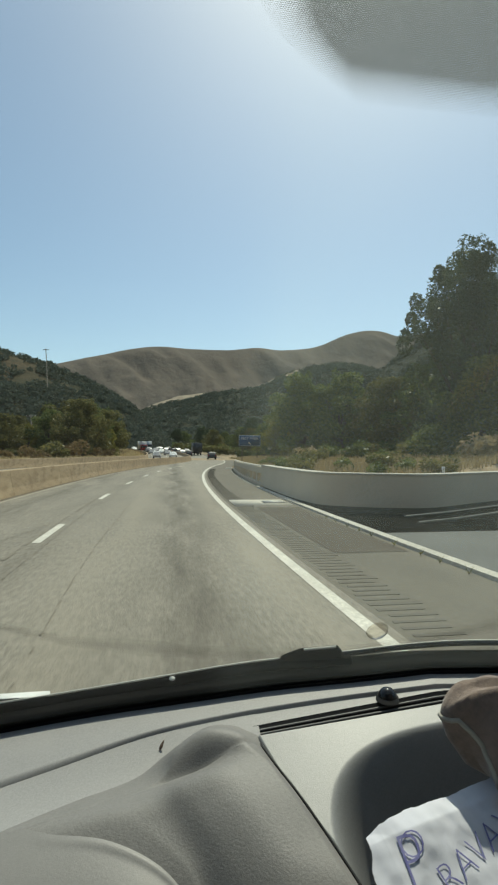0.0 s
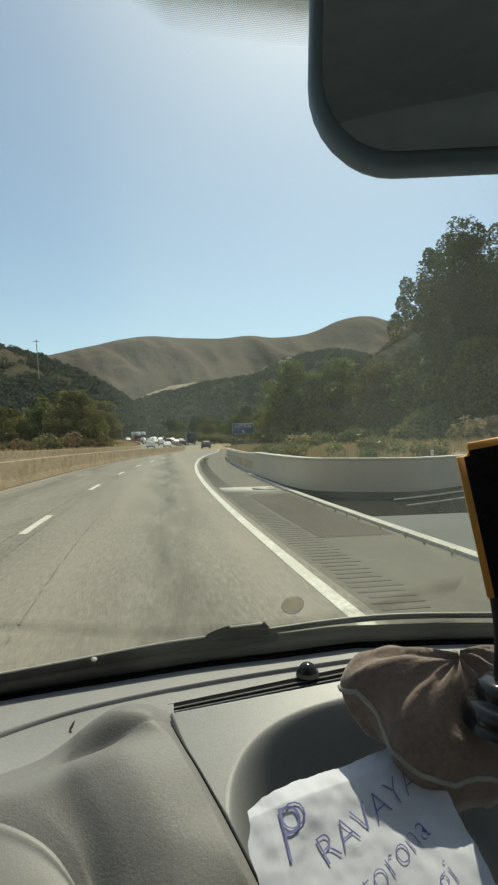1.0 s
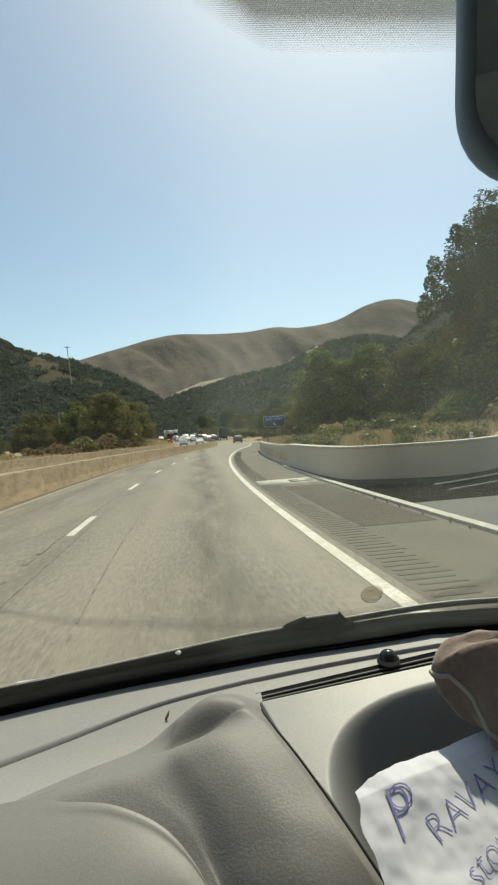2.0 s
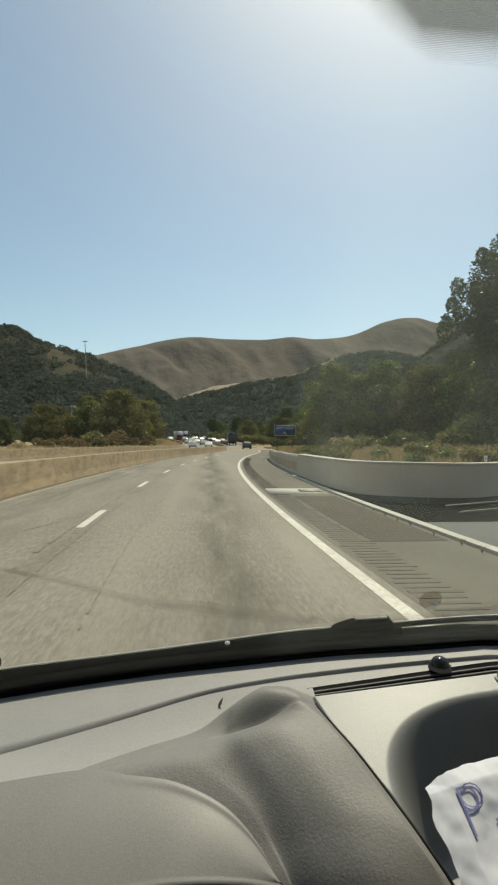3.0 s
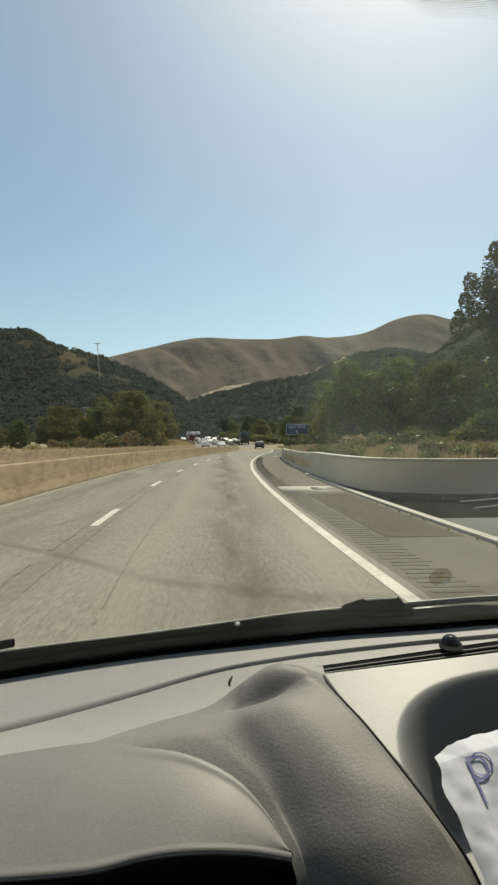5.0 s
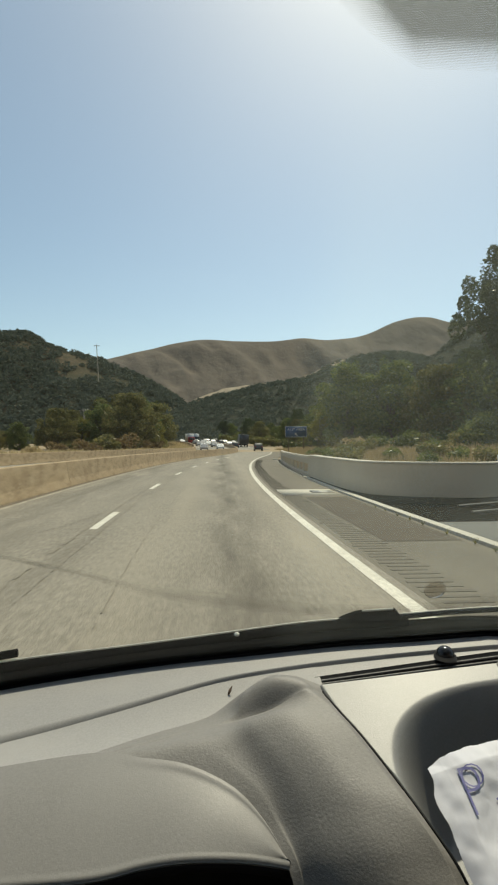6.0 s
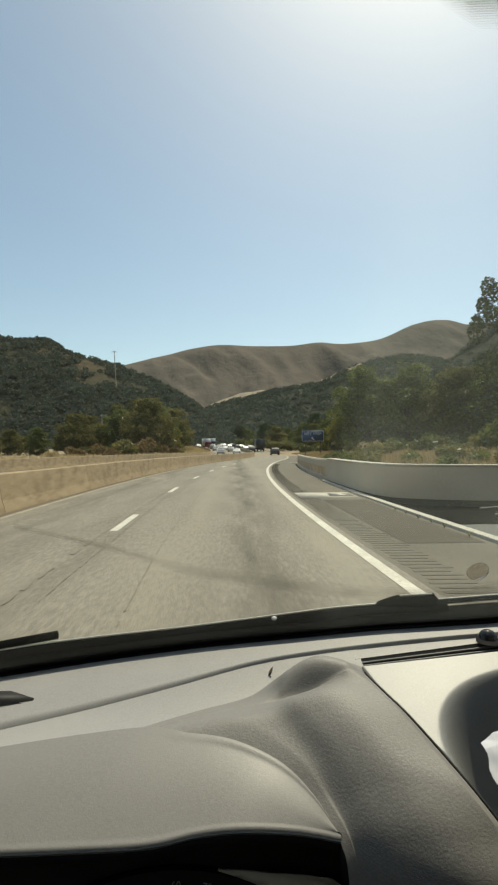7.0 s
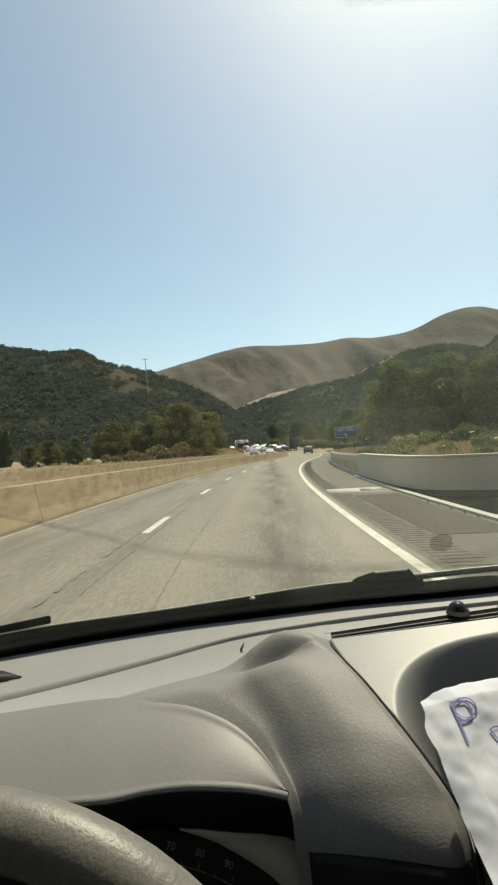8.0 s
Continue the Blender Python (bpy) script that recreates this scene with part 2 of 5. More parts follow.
LEAF_YELLOW = leaf_material("yellowing_leaves", (0.32, 0.28, 0.060), (0.17, 0.18, 0.050), 0.5, 0.03)
LEAF_DARK = leaf_material("dark_leaves", (0.045, 0.064, 0.030), (0.12, 0.15, 0.064), 0.38, 0.05)
BARK = material("bark", (0.12, 0.095, 0.07), 0.95, 0, (0.075, 0.06, 0.045), 3.0, None, 30, 0.7, 25, 0.03)
STEEL = material("galvanised_steel", (0.42, 0.42, 0.40), 0.5, 0.6, (0.33, 0.33, 0.31), 3.0, None, 30, 0.1, 40)
WOOD = material("weathered_wood", (0.16, 0.125, 0.09), 0.9, 0, (0.10, 0.08, 0.06), 3.0, None, 40, 0.4, 40)
GREYWOOD = material("silvered_wood", (0.20, 0.178, 0.15), 0.9, 0, (0.15, 0.132, 0.11), 3.0, None, 40, 0.4, 40)
SIGN_BLUE = material("sign_blue", (0.035, 0.085, 0.20), 0.5, 0, (0.05, 0.10, 0.21), 1.5, None, 30, 0.02, 30)
SIGN_WHITE = material("sign_white", (0.72, 0.72, 0.70), 0.5, 0, (0.62, 0.62, 0.60), 2.0, None, 30, 0.02, 30)
SIGN_BUFF = material("sign_buff", (0.62, 0.56, 0.33), 0.5, 0, (0.54, 0.49, 0.30), 2.0, None, 30, 0.02, 30)
# car interior
DASH = material("dash_plastic", (0.292, 0.284, 0.274), 0.56, 0, (0.266, 0.261, 0.255), 9.0, (0.315, 0.308, 0.302), 260, 0.35, 420, 0.0009, spec=0.45)
HOOD = material("hood_plastic", (0.204, 0.198, 0.190), 0.5, 0, (0.188, 0.182, 0.175), 7.0, (0.222, 0.215, 0.206), 260, 0.25, 420, 0.0009, spec=0.45)
# grained dash plastic, its colour darkened for the ridge's turn from the sun
RIDGE = material("shaded_leather_grain", (0.184, 0.177, 0.168), 0.58, 0, (0.166, 0.160, 0.152), 9.0, (0.208, 0.200, 0.190), 200, 0.45, 270, 0.0012, (1, 1, 1.6), spec=0.45)
PAD = material("pad_plastic", (0.221, 0.222, 0.220), 0.42, 0, (0.207, 0.208, 0.206), 8.0, (0.237, 0.238, 0.236), 300, 0.3, 500, 0.001, spec=0.4)
VENTGREY = material("vent_plastic", (0.10, 0.10, 0.10), 0.5, 0, (0.085, 0.085, 0.085), 8.0, None, 100, 0.2, 300, 0.001)
LEAFBROWN = material("dry_leaf", (0.17, 0.115, 0.08), 0.8, 0, (0.12, 0.08, 0.055), 60.0, None, 100, 0.2, 300, 0.001)
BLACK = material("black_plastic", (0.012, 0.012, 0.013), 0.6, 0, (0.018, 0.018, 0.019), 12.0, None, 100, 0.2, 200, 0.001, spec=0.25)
GLOSSBLACK = material("gloss_black", (0.012, 0.012, 0.013), 0.12, 0, (0.016, 0.016, 0.017), 10.0, None, 100, 0.0)
RUBBER = material("rubber", (0.005, 0.005, 0.005), 0.9, 0, (0.008, 0.008, 0.008), 10.0, None, 90, 0.0, spec=0.0)
LEATHER = material("wheel_leather", (0.165, 0.157, 0.142), 0.40, 0, (0.14, 0.134, 0.121), 14.0, (0.185, 0.176, 0.16), 140, 0.32, 380, 0.0012, spec=0.4)
SILVER = material("satin_trim", (0.66, 0.65, 0.60), 0.42, 0.15, (0.58, 0.57, 0.53), 12.0, None, 100, 0.05, 150, 0.001)
CLOTH = material("brown_suede", (0.235, 0.178, 0.148), 0.95, 0, (0.185, 0.140, 0.116), 16.0, (0.275, 0.208, 0.172), 120, 0.5, 240, 0.002, sheen=0.4)
PIPING = material("beige_piping", (0.42, 0.40, 0.34), 0.7, 0, (0.33, 0.31, 0.27), 30.0, None, 200, 0.3, 300, 0.001)
SHEET = material("paper", (0.63, 0.635, 0.69), 0.85, 0, (0.56, 0.565, 0.63), 9.0, None, 100, 0.15, 120, 0.001)
INK = material("blue_ink", (0.12, 0.12, 0.33), 0.6, 0, (0.24, 0.24, 0.45), 60.0, None, 100, 0.0)
AMBER = material("amber_rubber", (0.58, 0.25, 0.02), 0.5, 0, (0.50, 0.21, 0.02), 20.0, None, 100, 0.1, 150, 0.001)
HEADLINER = material("headliner_cloth", (0.62, 0.70, 0.76), 0.95, 0, (0.57, 0.65, 0.71), 10.0, None, 200, 0.4, 300, 0.002)
CARPET = material("carpet", (0.05, 0.05, 0.05), 0.95, 0, (0.035, 0.035, 0.035), 20.0, None, 200, 0.5, 250, 0.003)
SEATCLOTH = material("seat_cloth", (0.06, 0.058, 0.056), 0.95, 0, (0.045, 0.044, 0.042), 20.0, None, 200, 0.4, 250, 0.002)
BODYPAINT = material("body_paint", (0.30, 0.31, 0.32), 0.3, 0.3, (0.28, 0.29, 0.30), 4.0, None, 40, 0.0)
FRIT = leaf_material("frit_print", (0.29, 0.305, 0.305), (0.24, 0.255, 0.26), 0.5, 0.0)
CASING = material("mirror_casing", (0.19, 0.26, 0.33), 0.5, 0, (0.21, 0.28, 0.35), 9.0, None, 120, 0.15, 300, 0.0006, spec=0.3)
DIGIT = material("faint_digits", (0.25, 0.25, 0.24), 0.6, 0, (0.15, 0.15, 0.145), 60.0, None, 100, 0.0)
WINDSHIELD = pane_material("windshield_glass", (0.945, 0.955, 0.912), 0.38, 0.022, 1.0, 0.02)
REFLECTED_SPOT = pane_material("clear_spot", (0.70, 0.66, 0.60), 0.8, 0.0, 2.2, 0.10)


def film_material(name, colour, amount):
    """A thin patchy tinted film on glass, used to paint a dim reflection."""
    m = bpy.data.materials.new(name)
    m.use_nodes = True
    nt = m.node_tree
    nt.nodes.clear()
    co, n, r = nt.nodes.new("ShaderNodeTexCoord"), nt.nodes.new("ShaderNodeTexNoise"), nt.nodes.new("ShaderNodeMapRange")
    n.inputs["Scale"].default_value, n.inputs["Detail"].default_value = 14.0, 4.0
    r.inputs["From Min"].default_value, r.inputs["From Max"].default_value = 0.3, 0.7
    r.inputs["To Min"].default_value, r.inputs["To Max"].default_value = 0.3 * amount, 1.5 * amount
    clear, dirt, mx, o = nt.nodes.new("ShaderNodeBsdfTransparent"), nt.nodes.new("ShaderNodeBsdfDiffuse"), nt.nodes.new("ShaderNodeMixShader"), nt.nodes.new("ShaderNodeOutputMaterial")
    dirt.inputs[0].default_value = (*colour, 1)
    nt.links.new(co.outputs["Object"], n.inputs["Vector"])
    nt.links.new(n.outputs["Fac"], r.inputs["Value"])
    nt.links.new(r.outputs["Result"], mx.inputs[0])
    nt.links.new(clear.outputs[0], mx.inputs[1])
    nt.links.new(dirt.outputs[0], mx.inputs[2])
    nt.links.new(mx.outputs[0], o.inputs[0])
    return m


REFLECTION_FILM = film_material("reflection_film", (0.085, 0.075, 0.058), 0.068)
SIDEGLASS = pane_material("side_glass", (0.70, 0.73, 0.72))
CARGLASS = material("dark_car_glass", (0.02, 0.024, 0.028), 0.08, 0, (0.03, 0.034, 0.038), 2.0, None, 40, 0.0)
MIRROR = material("mirror", (0.70, 0.74, 0.76), 0.01, 1.0, (0.69, 0.73, 0.75), 3.0, None, 40, 0.0)
TAIL = material("tail_light", (0.35, 0.015, 0.012), 0.2, 0, (0.28, 0.012, 0.01), 20.0, None, 40, 0.0)


# ---- mesh helpers ----
def finish(bm, name, mat, smooth=True):
    me = bpy.data.meshes.new(name)
    bm.to_mesh(me)
    bm.free()
    for m in (mat if isinstance(mat, (list, tuple)) else [mat]):
        me.materials.append(m)
    if smooth:
        me.polygons.foreach_set("use_smooth", [True] * len(me.polygons))
    return me


def part(name, bm, mat, parent=None, label="", smooth=True):
    ob = new(name, bm if isinstance(bm, bpy.types.Mesh) else finish(bm, name, mat, smooth))
    ob.parent = parent
    if label:
        tagged(ob, label)
    return ob


def thing(name, label, category, group="", kind="", at=None):
    ob = new(name)
    if at:
        ob.location = at
    return tagged(ob, label, category, group, kind)


def box(bm, lo, hi, bevel=0.0, segs=2):
    sub = bmesh.new()
    bmesh.ops.create_cube(sub, size=1.0)
    for v in sub.verts:
        for i in range(3):
            v.co[i] = lo[i] if v.co[i] < 0 else hi[i]
    if bevel:
        bmesh.ops.bevel(sub, geom=list(sub.edges), offset=bevel, segments=segs, affect="EDGES")
    join(bm, sub)
    return bm


def join(bm, sub, m=None):
    if m:
        bmesh.ops.transform(sub, matrix=m, verts=sub.verts)
    me = bpy.data.meshes.new("tmp")
    sub.to_mesh(me)
    sub.free()
    bm.from_mesh(me)
    bpy.data.meshes.remove(me)


def boxed(lo, hi, bevel=0.0, segs=2):
    return box(bmesh.new(), lo, hi, bevel, segs)


def grid(rows, bm=None, close=False):
    """A sheet through rows of points, all of one length."""
    bm = bm or bmesh.new()
    vs = [[bm.verts.new(p) for p in r] for r in rows]
    for a, b in zip(vs, vs[1:]):
        n = len(a)
        for i in range(n if close else n - 1):
            bm.faces.new((a[i], a[(i + 1) % n], b[(i + 1) % n], b[i]))
    return bm


def spline(pts, n):
    """n points along a smooth curve through the control points."""
    pts = [Vector(p) for p in pts]
    out = []
    for k in range(n):
        u = k / (n - 1) * (len(pts) - 1)
        i = min(int(u), len(pts) - 2)
        f = u - i
        p0, p1, p2, p3 = pts[max(i - 1, 0)], pts[i], pts[i + 1], pts[min(i + 2, len(pts) - 1)]
        out.append(0.5 * (2 * p1 + (p2 - p0) * f + (2 * p0 - 5 * p1 + 4 * p2 - p3) * f * f + (3 * p1 - p0 - 3 * p2 + p3) * f ** 3))
    return out


def loft(rows, nu, nv):
    """A smooth sheet through control rows."""
    lines = [spline(r, nu) for r in rows]
    cols = [spline([ln[i] for ln in lines], nv) for i in range(nu)]
    return grid([[cols[i][j] for i in range(nu)] for j in range(nv)])


def solid(bm, thick):
    bmesh.ops.recalc_face_normals(bm, faces=bm.faces)
    bmesh.ops.solidify(bm, geom=list(bm.faces), thickness=thick)
    return bm


def tube(pts, radius, sides=10, bm=None, squash=1.0, cap=True):
    """A round bar along points."""
    pts = [Vector(p) for p in pts]
    rows = []
    a = None
    for i, p in enumerate(pts):
        d = (pts[min(i + 1, len(pts) - 1)] - pts[max(i - 1, 0)]).normalized()
        if a is None:
            a = d.orthogonal() if abs(d.z) > 0.9 else d.cross(Vector((0, 0, 1)))
        a = (a - d * a.dot(d)).normalized()
        b = a.cross(d)
        r = radius[i] if isinstance(radius, (list, tuple)) else radius
        rows.append([p + a * math.cos(t) * r + b * math.sin(t) * r * squash for t in [2 * math.pi * k / sides for k in range(sides)]])
    bm = grid(rows, bm, True)
    if cap:
        bm.verts.ensure_lookup_table()
        n = len(bm.verts)
        first = n - len(pts) * sides
        bm.faces.new(bm.verts[first:first + sides])
        bm.faces.new(bm.verts[n - sides:n])
    return bm


def interp(table, x):
    """A smooth curve through a table of (x, value), level beyond its ends."""
    if x <= table[0][0]:
        return table[0][1]
    if x >= table[-1][0]:
        return table[-1][1]
    k = 0
    while x > table[k + 1][0]:
        k += 1
    (xa, pa), (xb, pb) = table[k], table[k + 1]
    h = xb - xa
    ma = (pb - table[k - 1][1]) / (xb - table[k - 1][0]) if k else (pb - pa) / h
    mb = (table[k + 2][1] - pa) / (table[k + 2][0] - xa) if k + 2 < len(table) else (pb - pa) / h
    f = (x - xa) / h
    return (2 * f ** 3 - 3 * f ** 2 + 1) * pa + (f ** 3 - 2 * f ** 2 + f) * h * ma + (3 * f ** 2 - 2 * f ** 3) * pb + (f ** 3 - f ** 2) * h * mb


def fbm(x, y, z=0.0, octaves=5):
    return noise.fractal(Vector((x, y, z)), 1.0, 2.0, octaves)


rnd = random.Random(7)


# ---- road ----
def bend(y):
    """How far the road has swung to the right at a distance ahead: a right-hand curve that eases and turns back far off."""
    if y < 58:
        return (y - 14) ** 2 / 500 - 0.42
    u = min(y, 200) - 58
    past = 3.45 + 0.176 * u - 0.0015 * u * u
    return past - 0.25 * max(0.0, y - 200)


def grade(y):
    """Height of the road and the plain, climbing gently far ahead."""
    u = max(0.0, min(1.0, (y - 100) / 150))
    return 3.0 * u * u * (3 - 2 * u)


def strip(off0, off1, y0, y1, z, step=4.0, across=1, zf=None):
    n = max(2, int((y1 - y0) / step) + 1)
    rows = []
    for i in range(n):
        y = y0 + (y1 - y0) * i / (n - 1)
        rows.append([(bend(y) + off0 + (off1 - off0) * k / across, y, z) for k in range(across + 1)])
        rows[-1] = [(x, y, z + grade(y)) for x, y, z in rows[-1]]
    return grid(rows)


def structure(name, bm, mat, label, smooth=False):
    return tagged(part(name, bm, mat, None, "", smooth), label, name.replace("_", " ").split(".")[0], kind="structure")


def up(bm):
    for f in bm.faces:
        f.normal_update()
        if f.normal.z < 0:
            f.normal_flip()
    return bm


ground_rows = []
for i in range(61):
    y = -400 + 4400 * (i / 60) ** 1.6
    ground_rows.append([(-3000 + 6000 * k / 60, y, -0.12 + grade(y)) for k in range(61)])
structure("ground", up(grid(ground_rows)), DRY, "dry brown earth reaching to the hills")
structure("road", up(strip(-4.65, 1.92, -30, 245, 0.0, 3, 6)), ASPHALT, "worn grey asphalt of a two-lane carriageway bending right")
structure("shoulder", up(strip(1.92, 3.75, -30, 245, -0.003, 3, 2)), SHOULDER, "darker asphalt shoulder beside the lane")
structure("opposite_road", up(strip(-14.3, -4.65, -30, 245, 0.0, 3, 4)), ASPHALT, "grey asphalt carriageway beyond the median barrier")

road_marks = thing("edge_line", "worn white painted line along the lane edge", "road marking", kind="structure")
part("line", up(strip(1.68, 1.82, -12, 240, 0.004, 2)), PAINT, road_marks)
left_marks = thing("inner_edge_line", "faded pale painted line near the median barrier", "road marking", kind="structure")
part("line", up(strip(-4.18, -4.08, -12, 240, 0.004, 2)), WORN, left_marks)
structure("median_dirt", up(strip(-4.42, -4.22, -12, 236, 0.005, 2)), DIRT, "dark strip of dirt along the foot of the median barrier")
far_marks = thing("far_edge_line", "pale painted line of the opposite carriageway", "road marking", kind="structure")
part("line", up(strip(-13.3, -13.18, -12, 240, 0.004, 2)), PAINT, far_marks)
lane_line = thing("lane_line", "broken white painted line between the two lanes", "road marking", kind="structure")
for k in range(30):
    y1 = 9.9 + 7.2 * (k - 1)
    part("dash", up(strip(-1.72, -1.59, y1 - 2.0, y1, 0.004, 1.0)), PAINT, lane_line)
far_lane = thing("far_lane_line", "broken white line on the opposite carriageway", "road marking", kind="structure")
for k in range(18):
    y1 = 8 + 14.8 * k
    part("dash", up(strip(-9.6, -9.48, y1 - 3.6, y1, 0.004, 1.0)), PAINT, far_lane)


def wavy(points, width, z, seed):
    """A crooked sealed crack lying on the road."""
    r = random.Random(seed)
    bm = bmesh.new()
    pts = spline([(x, y, 0) for x, y in points], 130)
    last = None
    for p in pts:
        w = 0.4 * width * r.uniform(0.2, 1.9)
        x = p.x + r.uniform(-0.006, 0.006) + bend(p.y)
        row = [bm.verts.new((x - w, p.y, z)), bm.verts.new((x + w, p.y, z))]
        if last and r.random() < 0.72:
            bm.faces.new([last[0], last[1], row[1], row[0]])
        last = row
    bmesh.ops.delete(bm, geom=[v for v in bm.verts if not v.link_faces], context="VERTS")
    return up(bm)


cracks = thing("sealed_cracks", "dark tar-sealed cracks running along the road", "crack", kind="structure")
for seed, (pts, w) in enumerate((
        ([(-0.72, 3.0), (-0.75, 7.0), (-0.68, 12.0), (-0.72, 20.0), (-0.7, 36.0)], 0.014),
        ([(-1.50, 4.2), (-1.48, 9), (-1.53, 16), (-1.47, 30)], 0.014),
        ([(-1.78, 4.0), (-1.76, 12.0), (-1.79, 22.0), (-1.77, 40.0)], 0.045),
        ([(-2.5, 7.4), (-2.1, 8.6), (-1.9, 9.8)], 0.02),
        ([(0.1, 8.2), (0.45, 8.3), (0.8, 8.1)], 0.012),
        ([(-0.6, 10.3), (-0.2, 10.5), (0.2, 10.4)], 0.014))):
    part("crack", wavy(pts, w, 0.0075, seed), TAR, cracks)
rumble = bmesh.new()
for k in range(300):
    y = -3 + 0.155 * k
    b = bend(y)
    box(rumble, (b + 2.02 + rnd.uniform(-.03, .03), y, -0.006), (b + 2.46 + rnd.uniform(-.06, .06), y + rnd.uniform(0.05, 0.075), 0.001))
tagged(part("rumble_strip", rumble, RUMBLE, None, "", False), "dark ribbed rumble strip milled into the shoulder", "rumble strip", kind="stuff")
inlet = thing("drain_inlet", "pale concrete drain inlet slab with an iron grate", "drain inlet", kind="structure")
IX = bend(13.6)
part("slab", boxed((IX + 2.05, 12.9, -0.05), (IX + 3.60, 14.4, 0.012), 0.01), PALE, inlet)
grate = part("grate", boxed((IX + 2.9, 13.35, 0.0), (IX + 3.55, 13.95, 0.018), 0.004), DARKCON, inlet, "dark iron grate")
for k in range(7):
    part("grate_bar", boxed((IX + 2.93, 13.39 + 0.08 * k, 0.014), (IX + 3.52, 13.44 + 0.08 * k, 0.03), 0.004), STEEL, grate)


def along(off0, off1, y0, y1, z0, z1, n):
    """A bar following the road."""
    rows = []
    for i in range(n + 1):
        y = y0 + (y1 - y0) * i / n
        b = bend(y)
        rows.append([(b + off0, y, z0), (b + off1, y, z0), (b + off1, y, z1), (b + off0, y, z1)])
    bm = grid(rows, None, True)
    bm.verts.ensure_lookup_table()
    bm.faces.new(bm.verts[0:4])
    bm.faces.new(bm.verts[-4:])
    bmesh.ops.bevel(bm, geom=[e for e in bm.edges if abs((e.verts[0].co - e.verts[1].co).y) > 0.3], offset=0.02, segments=2, affect="EDGES")
    bmesh.ops.recalc_face_normals(bm, faces=bm.faces)
    return bm


structure("kerb", along(3.70, 3.86, -14, 20.0, -0.1, 0.045, 34), PALE, "pale concrete kerb beside the shoulder")
structure("kerb_lip", along(3.70, 3.80, 20.0, 44.0, -0.1, 0.012, 12), DARKCON, "low dark concrete lip below the railing")
# the shadow in the gap below the railing, laid as a black strip
structure("gutter", up(strip(3.80, 3.99, 20.0, 44.0, -0.02, 2.0)), SHADE_BLACK, "black strip for the shaded gap below the railing")
structure("shoulder_patch", up(strip(2.52, 3.60, 6.6, 12.4, 0.002, 1.0, 2)), PATCH, "dark patched asphalt on the shoulder")
kr = random.Random(5)
for k in range(9):
    y = 5.2 + 0.62 * k + kr.uniform(-0.2, 0.2)
    ob = thing("weed", "small dry weed growing from the kerb joint", "weed", "kerb weeds", at=(bend(y) + 3.60 + kr.uniform(-0.02, 0.02), y, 0.0))
    bm = bmesh.new()
    for _ in range(16):
        a, h, w = kr.uniform(0, 6.28), kr.uniform(0.03, 0.11), 0.006
        d = Vector((math.cos(a), math.sin(a), 0))
        n = Vector((-d.y, d.x, 0)) * w
        bm.faces.new([bm.verts.new(n), bm.verts.new(-n), bm.verts.new(d * h * 0.7 + Vector((0, 0, h)))])
    part("blades", bm, LEAF_OLIVE, ob, smooth=False)

# parapet wing wall, flaring away from the road beyond a strip of black painted shade
WING = [(3.72, 10.35), (4.9, 10.75), (6.3, 11.4), (8.2, 12.5), (10.8, 14.0), (14.0, 16.0), (19.0, 19.4), (26.0, 24.0)]


def in_apron(x, y, more=0.5):
    """True on the paved side of the wing wall."""
    return y < 10.7 or (x < 26.0 + more and y < interp(WING, min(26.0, max(3.72, x))) + more)


# the parapet leaves the road in a smooth curve and becomes the wing wall
FACE = spline([(bend(y) + off, y, 0.0) for y, off in ((19.85, 3.93), (17.6, 3.93), (15.4, 3.94), (13.6, 4.02), (12.3, 4.32))]
              + [(5.15, 11.55, 0.0), (6.35, 11.45, 0.0)] + [(x, y, 0.0) for x, y in WING[3:]], 132)
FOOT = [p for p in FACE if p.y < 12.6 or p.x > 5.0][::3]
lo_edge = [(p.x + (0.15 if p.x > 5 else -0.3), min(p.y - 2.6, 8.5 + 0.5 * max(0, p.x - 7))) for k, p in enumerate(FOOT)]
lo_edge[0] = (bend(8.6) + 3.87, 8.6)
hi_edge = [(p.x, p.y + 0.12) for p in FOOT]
# the dark void before the wall, its shade given by a black sheet
structure("trough", up(grid([[(x, y, -0.10) for x, y in lo_edge], [(x, y, -0.10) for x, y in hi_edge]])), SHADE_BLACK, "black strip for the shade at the foot of the wall")
near_edge = [(bend(-14) + 3.86 + 11.0 * k / len(lo_edge), -14.0, -0.05) for k in range(len(lo_edge))]
mid_edge = [(bend(2.0) + 3.86 + 9.0 * k / len(lo_edge), 2.0 + 2.0 * k / len(lo_edge), -0.05) for k in range(len(lo_edge))]
structure("apron", up(grid([near_edge, mid_edge, [(x, y - 0.01, -0.05) for x, y in lo_edge]])), APRON, "grey asphalt apron before the wall")
pipes = thing("drain_pipes", "two thin pale pipes running along the dark trough", "pipe")
for k, (back, z) in enumerate(((0.55, 0.02), (1.15, -0.03))):
    part("pipe", tube(spline([(x + 0.1, y - back, z) for x, y in WING[1:]], 24), 0.018, 6), PIPEGREY, pipes)
wall = thing("parapet_wall", "plain beige concrete parapet and wing wall at the end of the railing", "wall", kind="structure")


